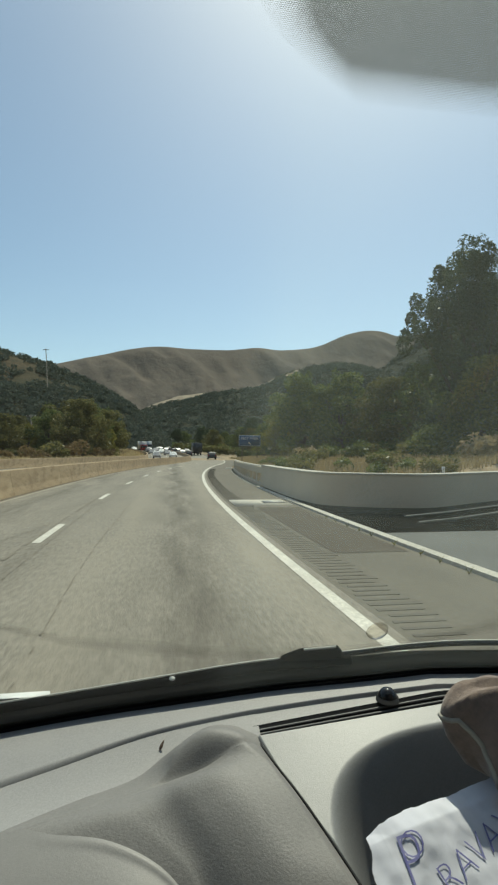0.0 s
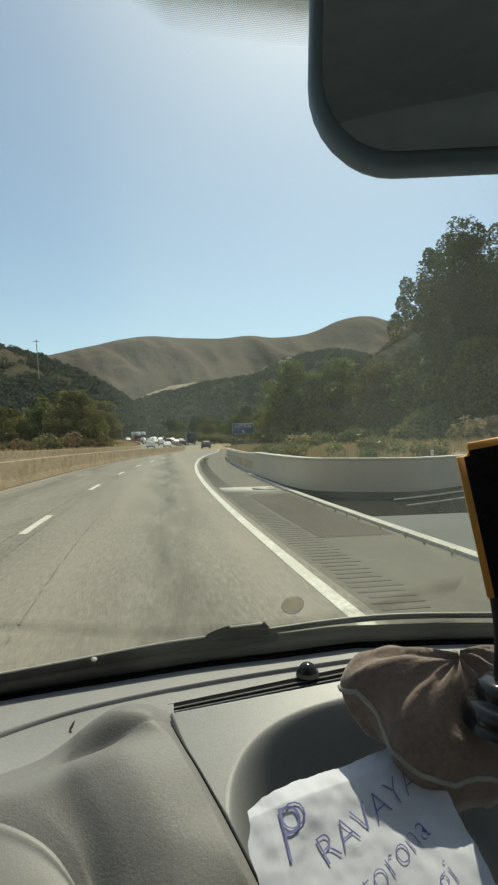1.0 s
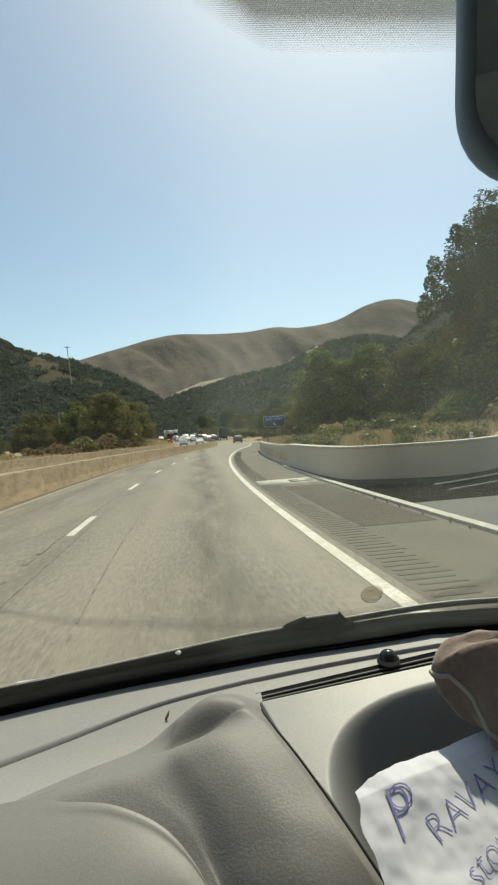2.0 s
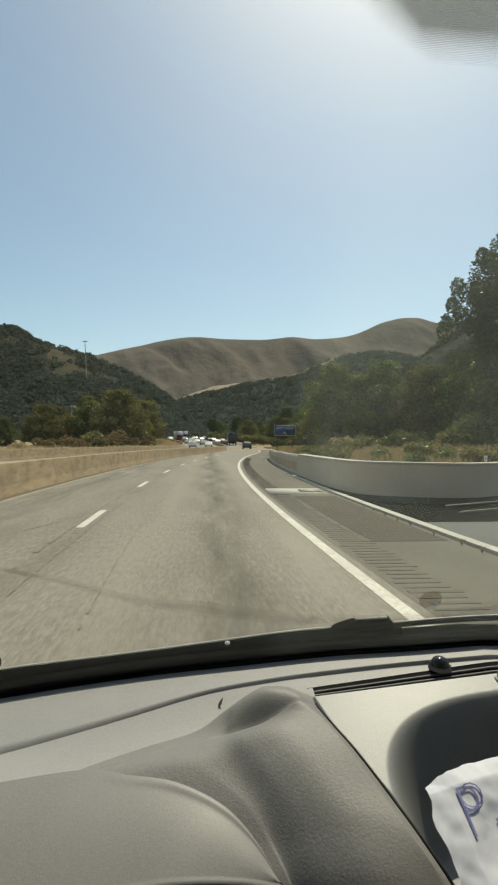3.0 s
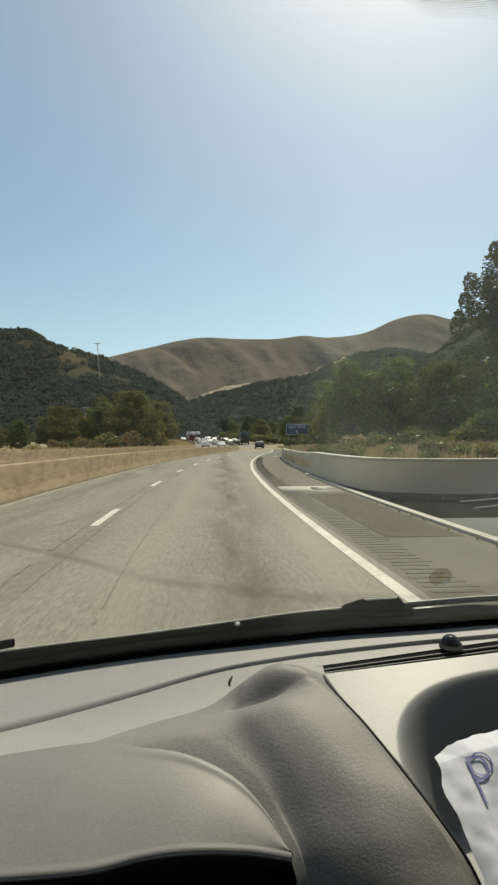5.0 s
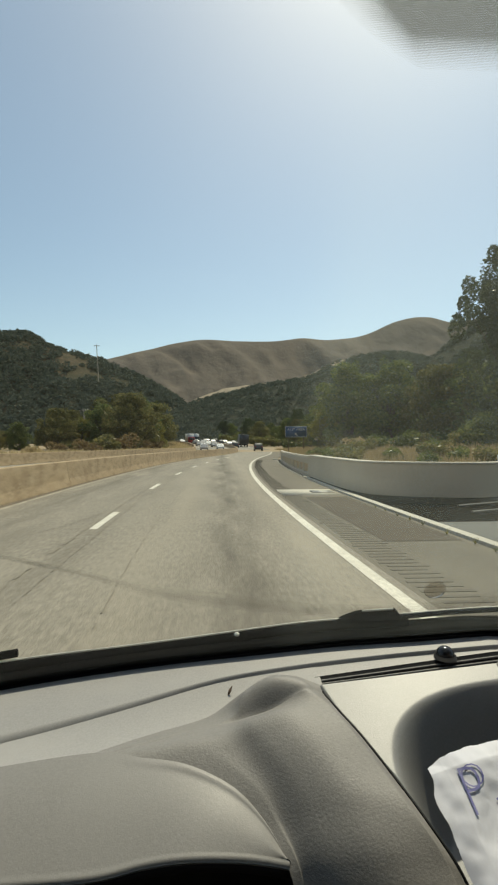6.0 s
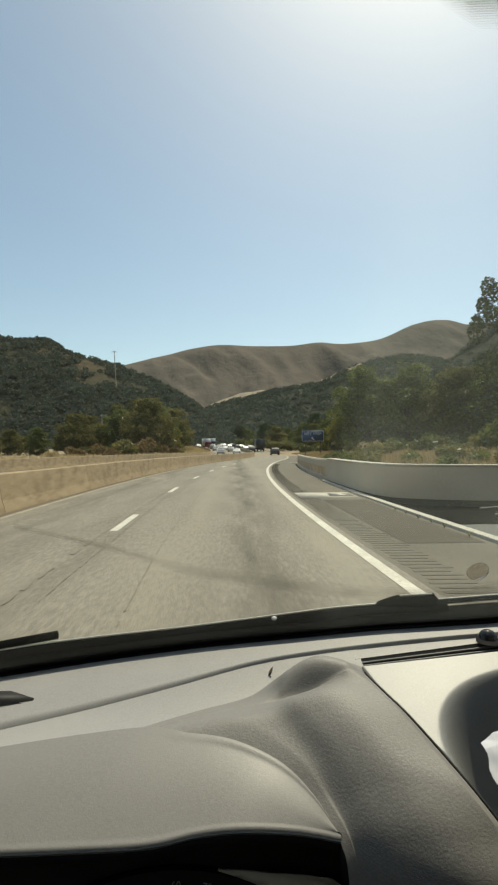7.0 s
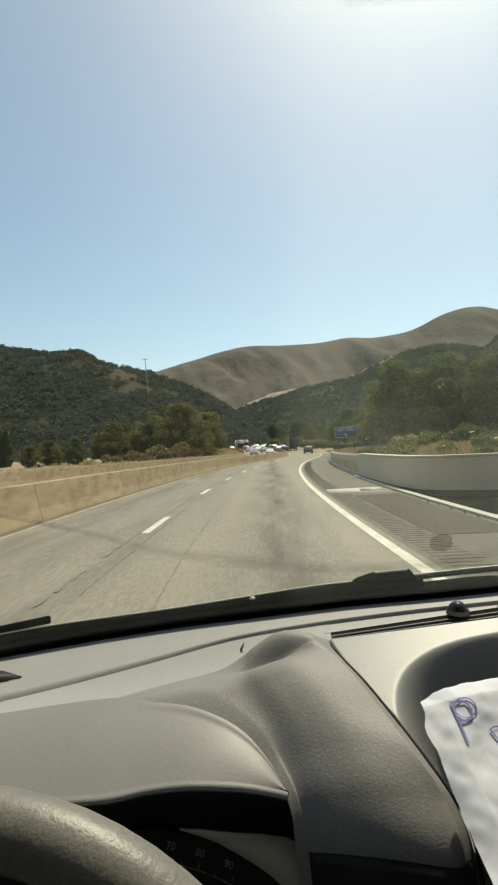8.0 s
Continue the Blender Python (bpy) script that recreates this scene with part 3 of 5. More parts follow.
def sweep(d0, d1, z0, z1, drop=0.0, bevel=0.012):
    """A bar following the wall's face, from d0 to d1 behind it."""
    rows = []
    for i, p in enumerate(FACE):
        t = (FACE[min(i + 1, len(FACE) - 1)] - FACE[max(i - 1, 0)]).normalized()
        n = Vector((-t.y, t.x, 0))
        e = drop * i / (len(FACE) - 1)
        a, b = p + n * d0, p + n * d1
        rows.append([(a.x, a.y, z0), (b.x, b.y, z0), (b.x, b.y, z1 - bevel - e), (b.x - n.x * bevel, b.y - n.y * bevel, z1 - e), (a.x + n.x * bevel, a.y + n.y * bevel, z1 - e), (a.x, a.y, z1 - bevel - e)])
    bm = grid(rows, None, True)
    bm.verts.ensure_lookup_table()
    bm.faces.new(bm.verts[0:6])
    bm.faces.new(bm.verts[-6:])
    bmesh.ops.recalc_face_normals(bm, faces=bm.faces)
    return bm


def sharp(ob, degrees=35):
    ob.data.set_sharp_from_angle(angle=radians(degrees))
    return ob


sharp(part("wall_face", sweep(0.0, 0.30, 0.05, 0.86, 0.045), CONCRETE, wall))
sharp(part("plinth", sweep(0.03, 0.30, -0.12, 0.049, 0.0, 0.006), PLINTH, wall, "dark foot of the wall"))
rows = []
for i, p in enumerate(FACE):
    t = (FACE[min(i + 1, len(FACE) - 1)] - FACE[max(i - 1, 0)]).normalized()
    n, z = Vector((-t.y, t.x, 0)), 0.863 - 0.045 * i / (len(FACE) - 1)
    rows.append([p + n * d + Vector((0, 0, z + h)) for d, h in ((-0.025, 0.0), (0.33, 0.0), (0.33, 0.034), (0.32, 0.042), (-0.015, 0.042), (-0.025, 0.034))])
cap = grid(rows, None, True)
bmesh.ops.recalc_face_normals(cap, faces=cap.faces)
sharp(part("cap", cap, PALE, wall, "pale top course of the wall"))
marker = thing("delineator", "small white reflector post on the parapet", "reflector", at=(6.9, 11.95, 0.885))
part("post", boxed((-0.04, -0.015, 0), (0.04, 0.015, 0.16), 0.008), SIGN_WHITE, marker)
part("reflector_face", boxed((-0.025, -0.022, 0.07), (0.025, -0.014, 0.13), 0.003), STEEL, marker)

# open bridge railing
rail = thing("bridge_railing", "open concrete bridge railing with posts and a heavy top beam", "railing", kind="structure")
part("top_beam", along(4.00, 4.28, 19.86, 42.0, 0.52, 0.80, 16), CONCRETE, rail, smooth=False)
part("top_rail", along(4.06, 4.22, 19.86, 42.0, 0.80, 0.845, 16), PALE, rail, smooth=False)
part("base_beam", along(3.92, 4.30, 19.86, 42.0, -0.1, 0.14, 16), CONCRETE, rail, smooth=False)
for k in range(15):
    y = 20.6 + 1.45 * k
    part("post", boxed((bend(y) + 4.05, y, 0.10), (bend(y) + 4.25, y + 0.34, 0.56), 0.015), CONCRETE, rail, smooth=False)

# median barrier in cast sections
PROFILE = [(-0.27, -0.05), (-0.26, 0.03), (-0.19, 0.25), (-0.10, 0.78), (-0.085, 0.80), (0.085, 0.80), (0.10, 0.78), (0.19, 0.25), (0.26, 0.03), (0.27, -0.05)]


def barrier_section(length):
    rows = [[(x, y, z) for x, z in PROFILE] for y in (0.0, 0.02, length - 0.02, length)]
    for i, s in ((0, 0.985), (3, 0.985)):
        rows[i] = [(x * s, y, z * s if z > 0 else z) for x, y, z in rows[i]]
    bm = grid(rows)
    bm.verts.ensure_lookup_table()
    bm.faces.new(bm.verts[0:len(PROFILE)])
    bm.faces.new(bm.verts[-len(PROFILE):])
    bmesh.ops.recalc_face_normals(bm, faces=bm.faces)
    return finish(bm, "barrier_section", MEDIAN, False)


median = thing("median_barrier", "tan concrete median barrier in cast sections", "barrier", kind="structure")
section = barrier_section(6.08)
far_rail = thing("far_barrier", "tan concrete barrier beyond the opposite carriageway", "barrier", kind="structure")
y = -14.0
while y < 236:
    for owner, off in ((median, -4.65), (far_rail, -14.7)):
        a, b = bend(y) + off, bend(y + 6.1) + off
        ob = part("barrier_section", section, None, owner)
        ob.location = (a, y, grade(y))
        ob.rotation_euler = (math.atan2(grade(y + 6.1) - grade(y), 6.1), 0, -math.atan2(b - a, 6.1))
    y += 6.1 * 6.1 / math.hypot(6.1, bend(y + 6.1) - bend(y))


# ---- hills ----
def hill(name, label, mat, x0, x1, y0, ridge_y, y1, crest, nx, ny, rough, size, gully=0.0, calm=0.75):
    """A hill whose crest line follows a height table, falling to the plain before and behind."""
    rows = []
    for j in range(ny + 1):
        f = j / ny
        y = y0 + (y1 - y0) * f
        row = []
        for i in range(nx + 1):
            x = x0 + (x1 - x0) * i / nx
            c = interp(crest, x / ridge_y) * ridge_y
            u = (y - y0) / (ridge_y - y0) if y < ridge_y else (y1 - y) / (y1 - ridge_y)
            u = max(0.0, min(1.0, u))
            s = u * u * (3 - 2 * u) * 0.6 + u * 0.4
            n = fbm(x / size, y / size, 3.7)
            w = x + 0.30 * (y - ridge_y) + 0.35 * size * fbm(x / size * 0.7, y / size * 0.7, 1.9, 2)
            g = (abs(fbm(w / size * 1.15 + 4, y / size * 0.2, 8.1, 3)) + 0.34 * abs(fbm(w / size * 3.6, y / size * 1.0, 5.5, 4))) * gully
            away = 1 - calm * s ** 6
            row.append((x, y, c * s + (n * rough - g * c * 0.5) * away * min(1, 4 * u) - 0.5))
        rows.append(row)
    return structure(name, up(grid(rows)), mat, label, True)


FAR = [(-1.0, 0.10), (-0.5, 0.12), (-0.226, 0.171), (-0.137, 0.192), (-0.047, 0.211), (0.043, 0.210), (0.11, 0.211), (0.169, 0.217), (0.226, 0.214), (0.296, 0.226),
       (0.365, 0.255), (0.424, 0.264), (0.483, 0.254), (0.556, 0.268), (0.75, 0.31), (1.2, 0.25)]
MID = [(-0.6, 0.0), (-0.12, 0.055), (-0.047, 0.086), (0.02, 0.105), (0.089, 0.12), (0.18, 0.14), (0.226, 0.163), (0.284, 0.18), (0.365, 0.19), (0.458, 0.17), (0.7, 0.2), (1.2, 0.1)]
LEFT = [(-1.6, 0.5), (-0.9, 0.34), (-0.6, 0.26), (-0.445, 0.229), (-0.369, 0.223), (-0.336, 0.204), (-0.281, 0.186), (-0.226, 0.170), (-0.137, 0.130), (-0.07, 0.088), (-0.002, 0.02), (0.05, 0.0), (0.4, 0.0)]
RIGHT = [(0.1, 0.0), (0.16, 0.05), (0.26, 0.115), (0.36, 0.14), (0.43, 0.175), (0.50, 0.228), (0.56, 0.262), (0.68, 0.33), (0.85, 0.40), (1.6, 0.45)]
hill("far_hill", "tall dry brown rolling hills with shallow gullies", HILL_FAR, -1500, 2000, 800, 1500, 2300, FAR, 380, 160, 10, 330, 0.66, 0.985)
hill("middle_hill", "dark scrub-covered hill below the dry hills", HILL_MID, -420, 900, 520, 900, 1180, MID, 120, 50, 9, 60)
hill("left_hill", "green-brown chaparral hillside beside the road", HILL_LEFT, -480, 30, 195, 300, 480, LEFT, 110, 60, 4, 26)
hill("right_hill", "dark scrub hillside behind the roadside trees", HILL_MID, 40, 620, 190, 400, 620, RIGHT, 90, 50, 5, 34)

# bare track along the crest of the middle hill
rows = []
for i in range(60):
    x = -70 + 300 * i / 59
    z = interp(MID, x / 900) * 900 - 0.5
    rows.append([(x, 880, z - 5), (x, 908, z + 3.5 + 8.0 * math.exp(-((x - 10) / 65) ** 2) + 1.5 * fbm(x / 22, 0)), (x, 920, z - 6)])
structure("dirt_track", up(grid(rows)), TRACK, "pale bare dirt track along the hill crest")


def hill_height(x, y, x0, y0, ridge_y, y1, crest, rough, size):
    c = interp(crest, x / ridge_y) * ridge_y
    u = (y - y0) / (ridge_y - y0) if y < ridge_y else (y1 - y) / (y1 - ridge_y)
    u = max(0.0, min(1.0, u))
    s = u * u * (3 - 2 * u) * 0.6 + u * 0.4
    return c * s + fbm(x / size, y / size, 3.7) * rough * (1 - 0.75 * s ** 6) * min(1, 4 * u) - 0.5


BANK = [(4.5, -0.12), (6.0, 0.10), (8.0, 0.40), (11.0, 0.80), (15.0, 1.05), (22.0, 1.15), (34.0, 0.95), (60.0, 0.6), (90.0, -0.2)]


def bank_z(x, y):
    """Height of the verge bank to the right of the road."""
    off = x - bend(y)
    if off > 4.3 and in_apron(x, y, 3.0):
        return -0.3
    fade = max(0.0, min(1.0, (150 - y) / 60)) * max(0.0, min(1.0, (y + 24) / 10))
    return -0.12 + grade(y) + (interp(BANK, off) + 0.12) * fade * (0.85 + 0.25 * fbm(x / 9, y / 9, 6.0)) if off > 4.5 else -0.12 + grade(y)


rows = []
for j in range(70):
    y = -26 + 180 * j / 69
    rows.append([(bend(y) + 4.46 + 80 * (i / 44) ** 1.7, y, bank_z(bend(y) + 4.46 + 80 * (i / 44) ** 1.7, y)) for i in range(45)])
structure("verge_bank", up(grid(rows)), DRY, "low bank of dry earth and grass beside the road", True)

# ---- plants ----
def leaf_cloud(bm, centre, radius, count, size, r, flat=0.8):
    """Leaves scattered through a lump, denser near its skin."""
    for _ in range(count):
        d = Vector((r.gauss(0, 1), r.gauss(0, 1), r.gauss(0, 1))).normalized()
        p = centre + Vector((d.x, d.y, d.z * flat)) * radius * r.uniform(0.45, 1.0) ** 0.5
        a = Vector((r.gauss(0, 1), r.gauss(0, 1), r.gauss(0, 0.6))).normalized()
        b = a.cross(Vector((r.gauss(0, 1), r.gauss(0, 1), r.gauss(0, 1)))).normalized()
        s = size * r.uniform(0.6, 1.4)
        vs = [bm.verts.new(p + a * s), bm.verts.new(p + b * s * 0.45), bm.verts.new(p - a * s), bm.verts.new(p - b * s * 0.45)]
        bm.faces.new(vs)


def tree(name, label, height, spread, leaves, mat, seed, leaf=0.22, tall=0.55, low=0.12, lumps=26, flat=0.8):
    """A tree with a tapered forking trunk and a crown of many leaves."""
    r = random.Random(seed)
    owner = thing(name, label, "tree", "roadside trees")
    trunk = bmesh.new()
    top = Vector((r.uniform(-.3, .3), r.uniform(-.3, .3), height * 0.78))
    stem = spline([(0, 0, -0.3), (r.uniform(-.2, .2), r.uniform(-.2, .2), height * 0.3), top], 9)
    tube(stem, [height * 0.022 * (1 - 0.85 * i / 8) + 0.02 for i in range(9)], 7, trunk)
    crown = bmesh.new()
    for k in range(lumps):
        f = r.uniform(low, 1.0)
        ang = r.uniform(0, 2 * math.pi)
        wide = spread * (math.sin(math.pi * min(1, f * (1 - tall * 0.25) + 0.10)) ** 0.7) * r.uniform(0.25, 1.0)
        c = Vector((math.cos(ang) * wide, math.sin(ang) * wide, height * f))
        i = min(8, max(1, int(f * 8)))
        base = stem[max(1, i - 2)]
        if k % 2 == 0:
            tube([base, (base + c) / 2 + Vector((0, 0, -0.1)), c], [0.06, 0.04, 0.015], 5, trunk, cap=False)
        leaf_cloud(crown, c, spread * r.uniform(0.10, 0.23) / flat ** 0.5, leaves // lumps, leaf, r, flat)
    # upright shoots breaking the outline
    for k in range(18):
        ang, f = r.uniform(0, 6.28), r.uniform(0.5, 0.95)
        out = spread * r.uniform(0.2, 0.85) * (1.35 - 0.8 * f)
        c = Vector((math.cos(ang) * out, math.sin(ang) * out, height * (f + 0.05)))
        leaf_cloud(crown, c, spread * r.uniform(0.08, 0.15), leaves // 110, leaf * 0.8, r, 2.2)
    part("trunk", trunk, BARK, owner)
    part("crown", crown, mat, owner, smooth=False)
    return owner


def place(ob, x, y, z, s, turn):
    return copy_thing(ob, Matrix.Translation((x, y, z)) @ Matrix.Rotation(turn, 4, "Z") @ Matrix.Diagonal((s, s, s, 1)))


def set_first(ob, x, y, z, turn):
    ob.location, ob.rotation_euler = (x, y, z), (0, 0, turn)


green = tree("green_tree", "leafy green roadside tree with an uneven crown", 10.5, 5.0, 17000, LEAF_GREEN, 1, 0.17, lumps=95)
olive = tree("olive_tree", "olive-brown leafy tree at the foot of the slope", 9.5, 5.2, 17000, LEAF_OLIVE, 2, 0.17, lumps=95)
yellow = tree("yellowing_tree", "yellowing leafy tree beside the road", 7.5, 3.6, 10000, LEAF_YELLOW, 3, 0.14, lumps=70)
dark = tree("dark_tree", "tall dark green tree with upright shoots", 13, 4.6, 60000, LEAF_DARK, 4, 0.11, 0.8, 0.05, 190, 1.5)
set_first(green, 17.5, 66, 1.2, 0.4)
set_first(olive, -27, 150, -0.3, 1.0)
set_first(yellow, 18.2, 81, bank_z(18.2, 81) - 0.3, 2.0)
set_first(dark, 19.5, 30, 1.4, 0.0)
tr = random.Random(11)
# the right-hand side, from near to far
for kind, x, y, s in ((green, 22, 63, 1.05), (olive, 26, 58, 0.95), (green, 29, 55, 0.9), (dark, 25, 76, 0.8), (green, 33, 70, 1.0), (olive, 36, 62, 0.9),
                      (yellow, 30, 47, 0.7), (green, 40, 80, 1.2), (dark, 34, 88, 0.9), (olive, 21, 84, 1.0), (green, 28, 98, 1.1), (yellow, 25, 92, 1.0),
                      (green, 45, 92, 1.2), (olive, 50, 78, 1.1), (dark, 23.5, 33, 0.86), (dark, 22, 29, 0.8), (green, 27, 36, 0.8), (green, 32, 40, 0.8), (olive, 38, 48, 0.9),
                      (green, 24, 112, 1.0), (olive, 31, 120, 1.1), (dark, 38, 118, 1.0), (yellow, 23, 126, 0.9), (green, 45, 130, 1.2), (olive, 36, 150, 1.2), (green, 60, 120, 1.3),
                      (green, 46, 62, 1.0), (dark, 52, 66, 1.0), (olive, 58, 90, 1.1), (dark, 30, 22, 0.9), (green, 17, 25.5, 0.6)):
    place(kind, x, y, bank_z(x, y) - 0.3, s * tr.uniform(0.92, 1.08), tr.uniform(0, 6.28))
# the left-hand side at the foot of the hill
for k in range(34):
    y = 118 + 4.6 * k + tr.uniform(-4, 4)
    x = bend(y) - 21 - tr.uniform(0, 26) - max(0, (175 - y) * 0.12)
    kind = (olive, olive, green, yellow, olive)[k % 5]
    place(kind, x, y, max(hill_height(x, y, -480, 195, 300, 480, LEFT, 4, 26) * 0.6, grade(y)) - 0.5, tr.uniform(1.0, 1.5), tr.uniform(0, 6.28))
for k in range(16):
    y = 70 + 7 * k + tr.uniform(-3, 3)
    x = -42 - tr.uniform(0, 40)
    place((olive, dark, green)[k % 3], x, y, -0.4, tr.uniform(0.5, 0.9), tr.uniform(0, 6.28))
# trees closing the far end of the road
for k in range(22):
    x = -20 + 7.2 * k + tr.uniform(-3, 3)
    y = 300 + tr.uniform(-14, 30)
    if abs(x - bend(y) + 5) < 16:
        continue
    place((dark, green, olive)[k % 3], x, y, grade(y) - 0.4, tr.uniform(0.7, 1.2), tr.uniform(0, 6.28))


def bush_mesh(seed, count, mat, size):
    r = random.Random(seed)
    bm = bmesh.new()
    for _ in range(7):
        leaf_cloud(bm, Vector((r.uniform(-.6, .6), r.uniform(-.6, .6), r.uniform(0.3, 0.8))), r.uniform(0.35, 0.6), count // 7, size, r)
    return finish(bm, "bush", mat, False)


bushes = [(bush_mesh(21, 900, LEAF_GREEN, 0.10), "green leafy bush among dry grass"), (bush_mesh(22, 900, STRAW, 0.10), "straw-coloured dry bush on the verge"),
          (bush_mesh(23, 900, LEAF_OLIVE, 0.10), "olive bush at the roadside")]
for k in range(46):
    y = 18 + 2.4 * k + tr.uniform(-1, 1)
    x = bend(y) + 8.5 + tr.uniform(0, 12) + y * 0.03
    if in_apron(x, y):
        continue
    me, label = bushes[(0, 1, 2, 0, 2)[k % 5]]
    ob = tagged(new("bush", me), label, "bush", "verge bushes")
    ob.matrix_basis = Matrix.Translation((x, y, bank_z(x, y) - 0.05)) @ Matrix.Rotation(tr.uniform(0, 6), 4, "Z") @ Matrix.Scale(tr.uniform(0.9, 1.9), 4)

for k in range(26):
    y = 15 + 1.5 * k + tr.uniform(-0.6, 0.6)
    x = bend(y) + 6.6 + tr.uniform(0, 3.0) + (1.5 if y < 24 else 0)
    if in_apron(x, y, 1.2):
        continue
    me, label = bushes[(0, 2, 0)[k % 3]]
    ob = tagged(new("bush", me), label, "bush", "verge bushes")
    ob.matrix_basis = Matrix.Translation((x, y, bank_z(x, y) - 0.05)) @ Matrix.Rotation(tr.uniform(0, 6), 4, "Z") @ Matrix.Scale(tr.uniform(0.5, 1.0), 4)
for k in range(20):
    y = 125 + 5 * k + tr.uniform(-2, 2)
    x = bend(y) + 7 + tr.uniform(0, 9)
    me, label = bushes[(0, 2, 2)[k % 3]]
    ob = tagged(new("bush", me), label, "bush", "brush beyond the curve")
    ob.matrix_basis = Matrix.Translation((x, y, grade(y) - 0.15)) @ Matrix.Rotation(tr.uniform(0, 6), 4, "Z") @ Matrix.Scale(tr.uniform(1.8, 3.4), 4)
for k in range(12):
    y = 150 + 8 * k + tr.uniform(-3, 3)
    x = bend(y) + 18 + tr.uniform(0, 14)
    place((green, olive, dark)[k % 3], x, y, grade(y) - 0.3, tr.uniform(0.6, 1.0), tr.uniform(0, 6.28))

rust = bush_mesh(24, 900, leaf_material("rusty_leaves", (0.165, 0.115, 0.06), (0.22, 0.165, 0.085), 0.4), 0.11)
for k in range(22):
    y = 70 + 5.0 * k + tr.uniform(-5, 5)
    x = bend(y) - 19 - tr.uniform(0, 18)
    me, label = ((rust, "rust-brown dry brush at the foot of the slope"), bushes[1], bushes[2], (rust, "rust-brown dry brush at the foot of the slope"))[k % 4]
    ob = tagged(new("bush", me), label, "bush", "brush below the slope")
    ob.matrix_basis = Matrix.Translation((x, y, grade(y) - 0.15)) @ Matrix.Rotation(tr.uniform(0, 6), 4, "Z") @ Matrix.Scale(tr.uniform(1.0, 3.4), 4)

# verge of tall dry grass beyond the railing
tufts = bmesh.new()
gr = random.Random(31)
for _ in range(15000):
    y = 2 + 120 * gr.random() ** 1.5
    x = bend(y) + 5.0 + (7 + y * 0.16) * gr.random() ** 1.1 + (0 if y > 12 else 0.4)
    if in_apron(x, y):
        continue
    h = gr.uniform(0.2, 0.5) + 0.3 * max(0, fbm(x / 3, y / 3, 9.0))
    z0 = bank_z(x, y)
    for _ in range(3):
        a = gr.uniform(0, 6.28)
        lean = gr.uniform(0.05, 0.4) * h
        w = 0.02 + 0.0006 * y
        px, py = x + gr.uniform(-.15, .15), y + gr.uniform(-.15, .15)
        dx, dy = math.cos(a), math.sin(a)
        v = [tufts.verts.new((px - dy * w, py + dx * w, z0)), tufts.verts.new((px + dy * w, py - dx * w, z0)), tufts.verts.new((px + dx * lean, py + dy * lean, z0 + h))]
        tufts.faces.new(v)
tagged(part("dry_grass", tufts, STRAW, None, "", False), "tall dry straw-coloured grass along the verge", "grass", kind="stuff")
tufts = bmesh.new()
for _ in range(6000):
    y = 6 + 220 * gr.random() ** 1.3
    x = bend(y) - 15.3 - (10 + y * 0.1) * gr.random()
    h = gr.uniform(0.3, 1.0)
    for _ in range(3):
        a = gr.uniform(0, 6.28)
        w = 0.03 + 0.0008 * y
        px, py = x + gr.uniform(-.2, .2), y + gr.uniform(-.2, .2)
        dx, dy = math.cos(a), math.sin(a)
        g = grade(py)
        v = [tufts.verts.new((px - dy * w, py + dx * w, g - 0.12)), tufts.verts.new((px + dy * w, py - dx * w, g - 0.12)), tufts.verts.new((px + dx * 0.2 * h, py + dy * 0.2 * h, g + h))]
        tufts.faces.new(v)
tagged(part("far_dry_grass", tufts, STRAW, None, "", False), "dry grass beyond the opposite carriageway", "grass", kind="stuff")


def scrub_cover(name, label, count, x0, x1, y0, y1, height, seed, lo, hi):
    """Low shrubs over a hillside, each a ragged lump of leaves."""
    r = random.Random(seed)
    verts, faces = [], []
    made = 0
    while made < count:
        x, y = r.uniform(x0, x1), r.uniform(y0, y1)
        z = height(x, y)
        if z < 0.5 or fbm(x / 30, y / 30, 1.3) + r.uniform(-0.35, 0.5) < -0.12:
            continue
        made += 1
        s = r.uniform(lo, hi)
        for _ in range(26):
            d = Vector((r.gauss(0, 1), r.gauss(0, 1), abs(r.gauss(0, 0.9)))).normalized() * s * r.uniform(0.5, 1.0)
            a = Vector((r.gauss(0, 1), r.gauss(0, 1), r.gauss(0, 1))).normalized() * s * 0.27
            b = a.orthogonal().normalized() * s * 0.20
            p = Vector((x, y, z)) + d
            n = len(verts)
            verts += [p + a, p + b, p - a, p - b]
            faces.append((n, n + 1, n + 2, n + 3))
    me = bpy.data.meshes.new(name)
    me.from_pydata([tuple(v) for v in verts], [], faces)
    me.materials.append(SCRUB)
    return tagged(new(name, me), label, "shrubs", kind="stuff")


scrub_cover("left_hill_scrub", "dark green chaparral shrubs over the hillside", 8500, -260, 12, 198, 320,
            lambda x, y: hill_height(x, y, -480, 195, 300, 480, LEFT, 4, 26), 41, 1.2, 3.0)
scrub_cover("right_hill_scrub", "dark shrubs over the hillside behind the trees", 5600, 60, 420, 200, 420,
            lambda x, y: hill_height(x, y, 40, 190, 400, 620, RIGHT, 5, 34), 42, 1.6, 4.2)
scrub_cover("middle_hill_scrub", "dark shrubs on the middle hill", 4200, -90, 460, 560, 905,
            lambda x, y: hill_height(x, y, -420, 520, 900, 1180, MID, 9, 60), 43, 3.0, 6.5)

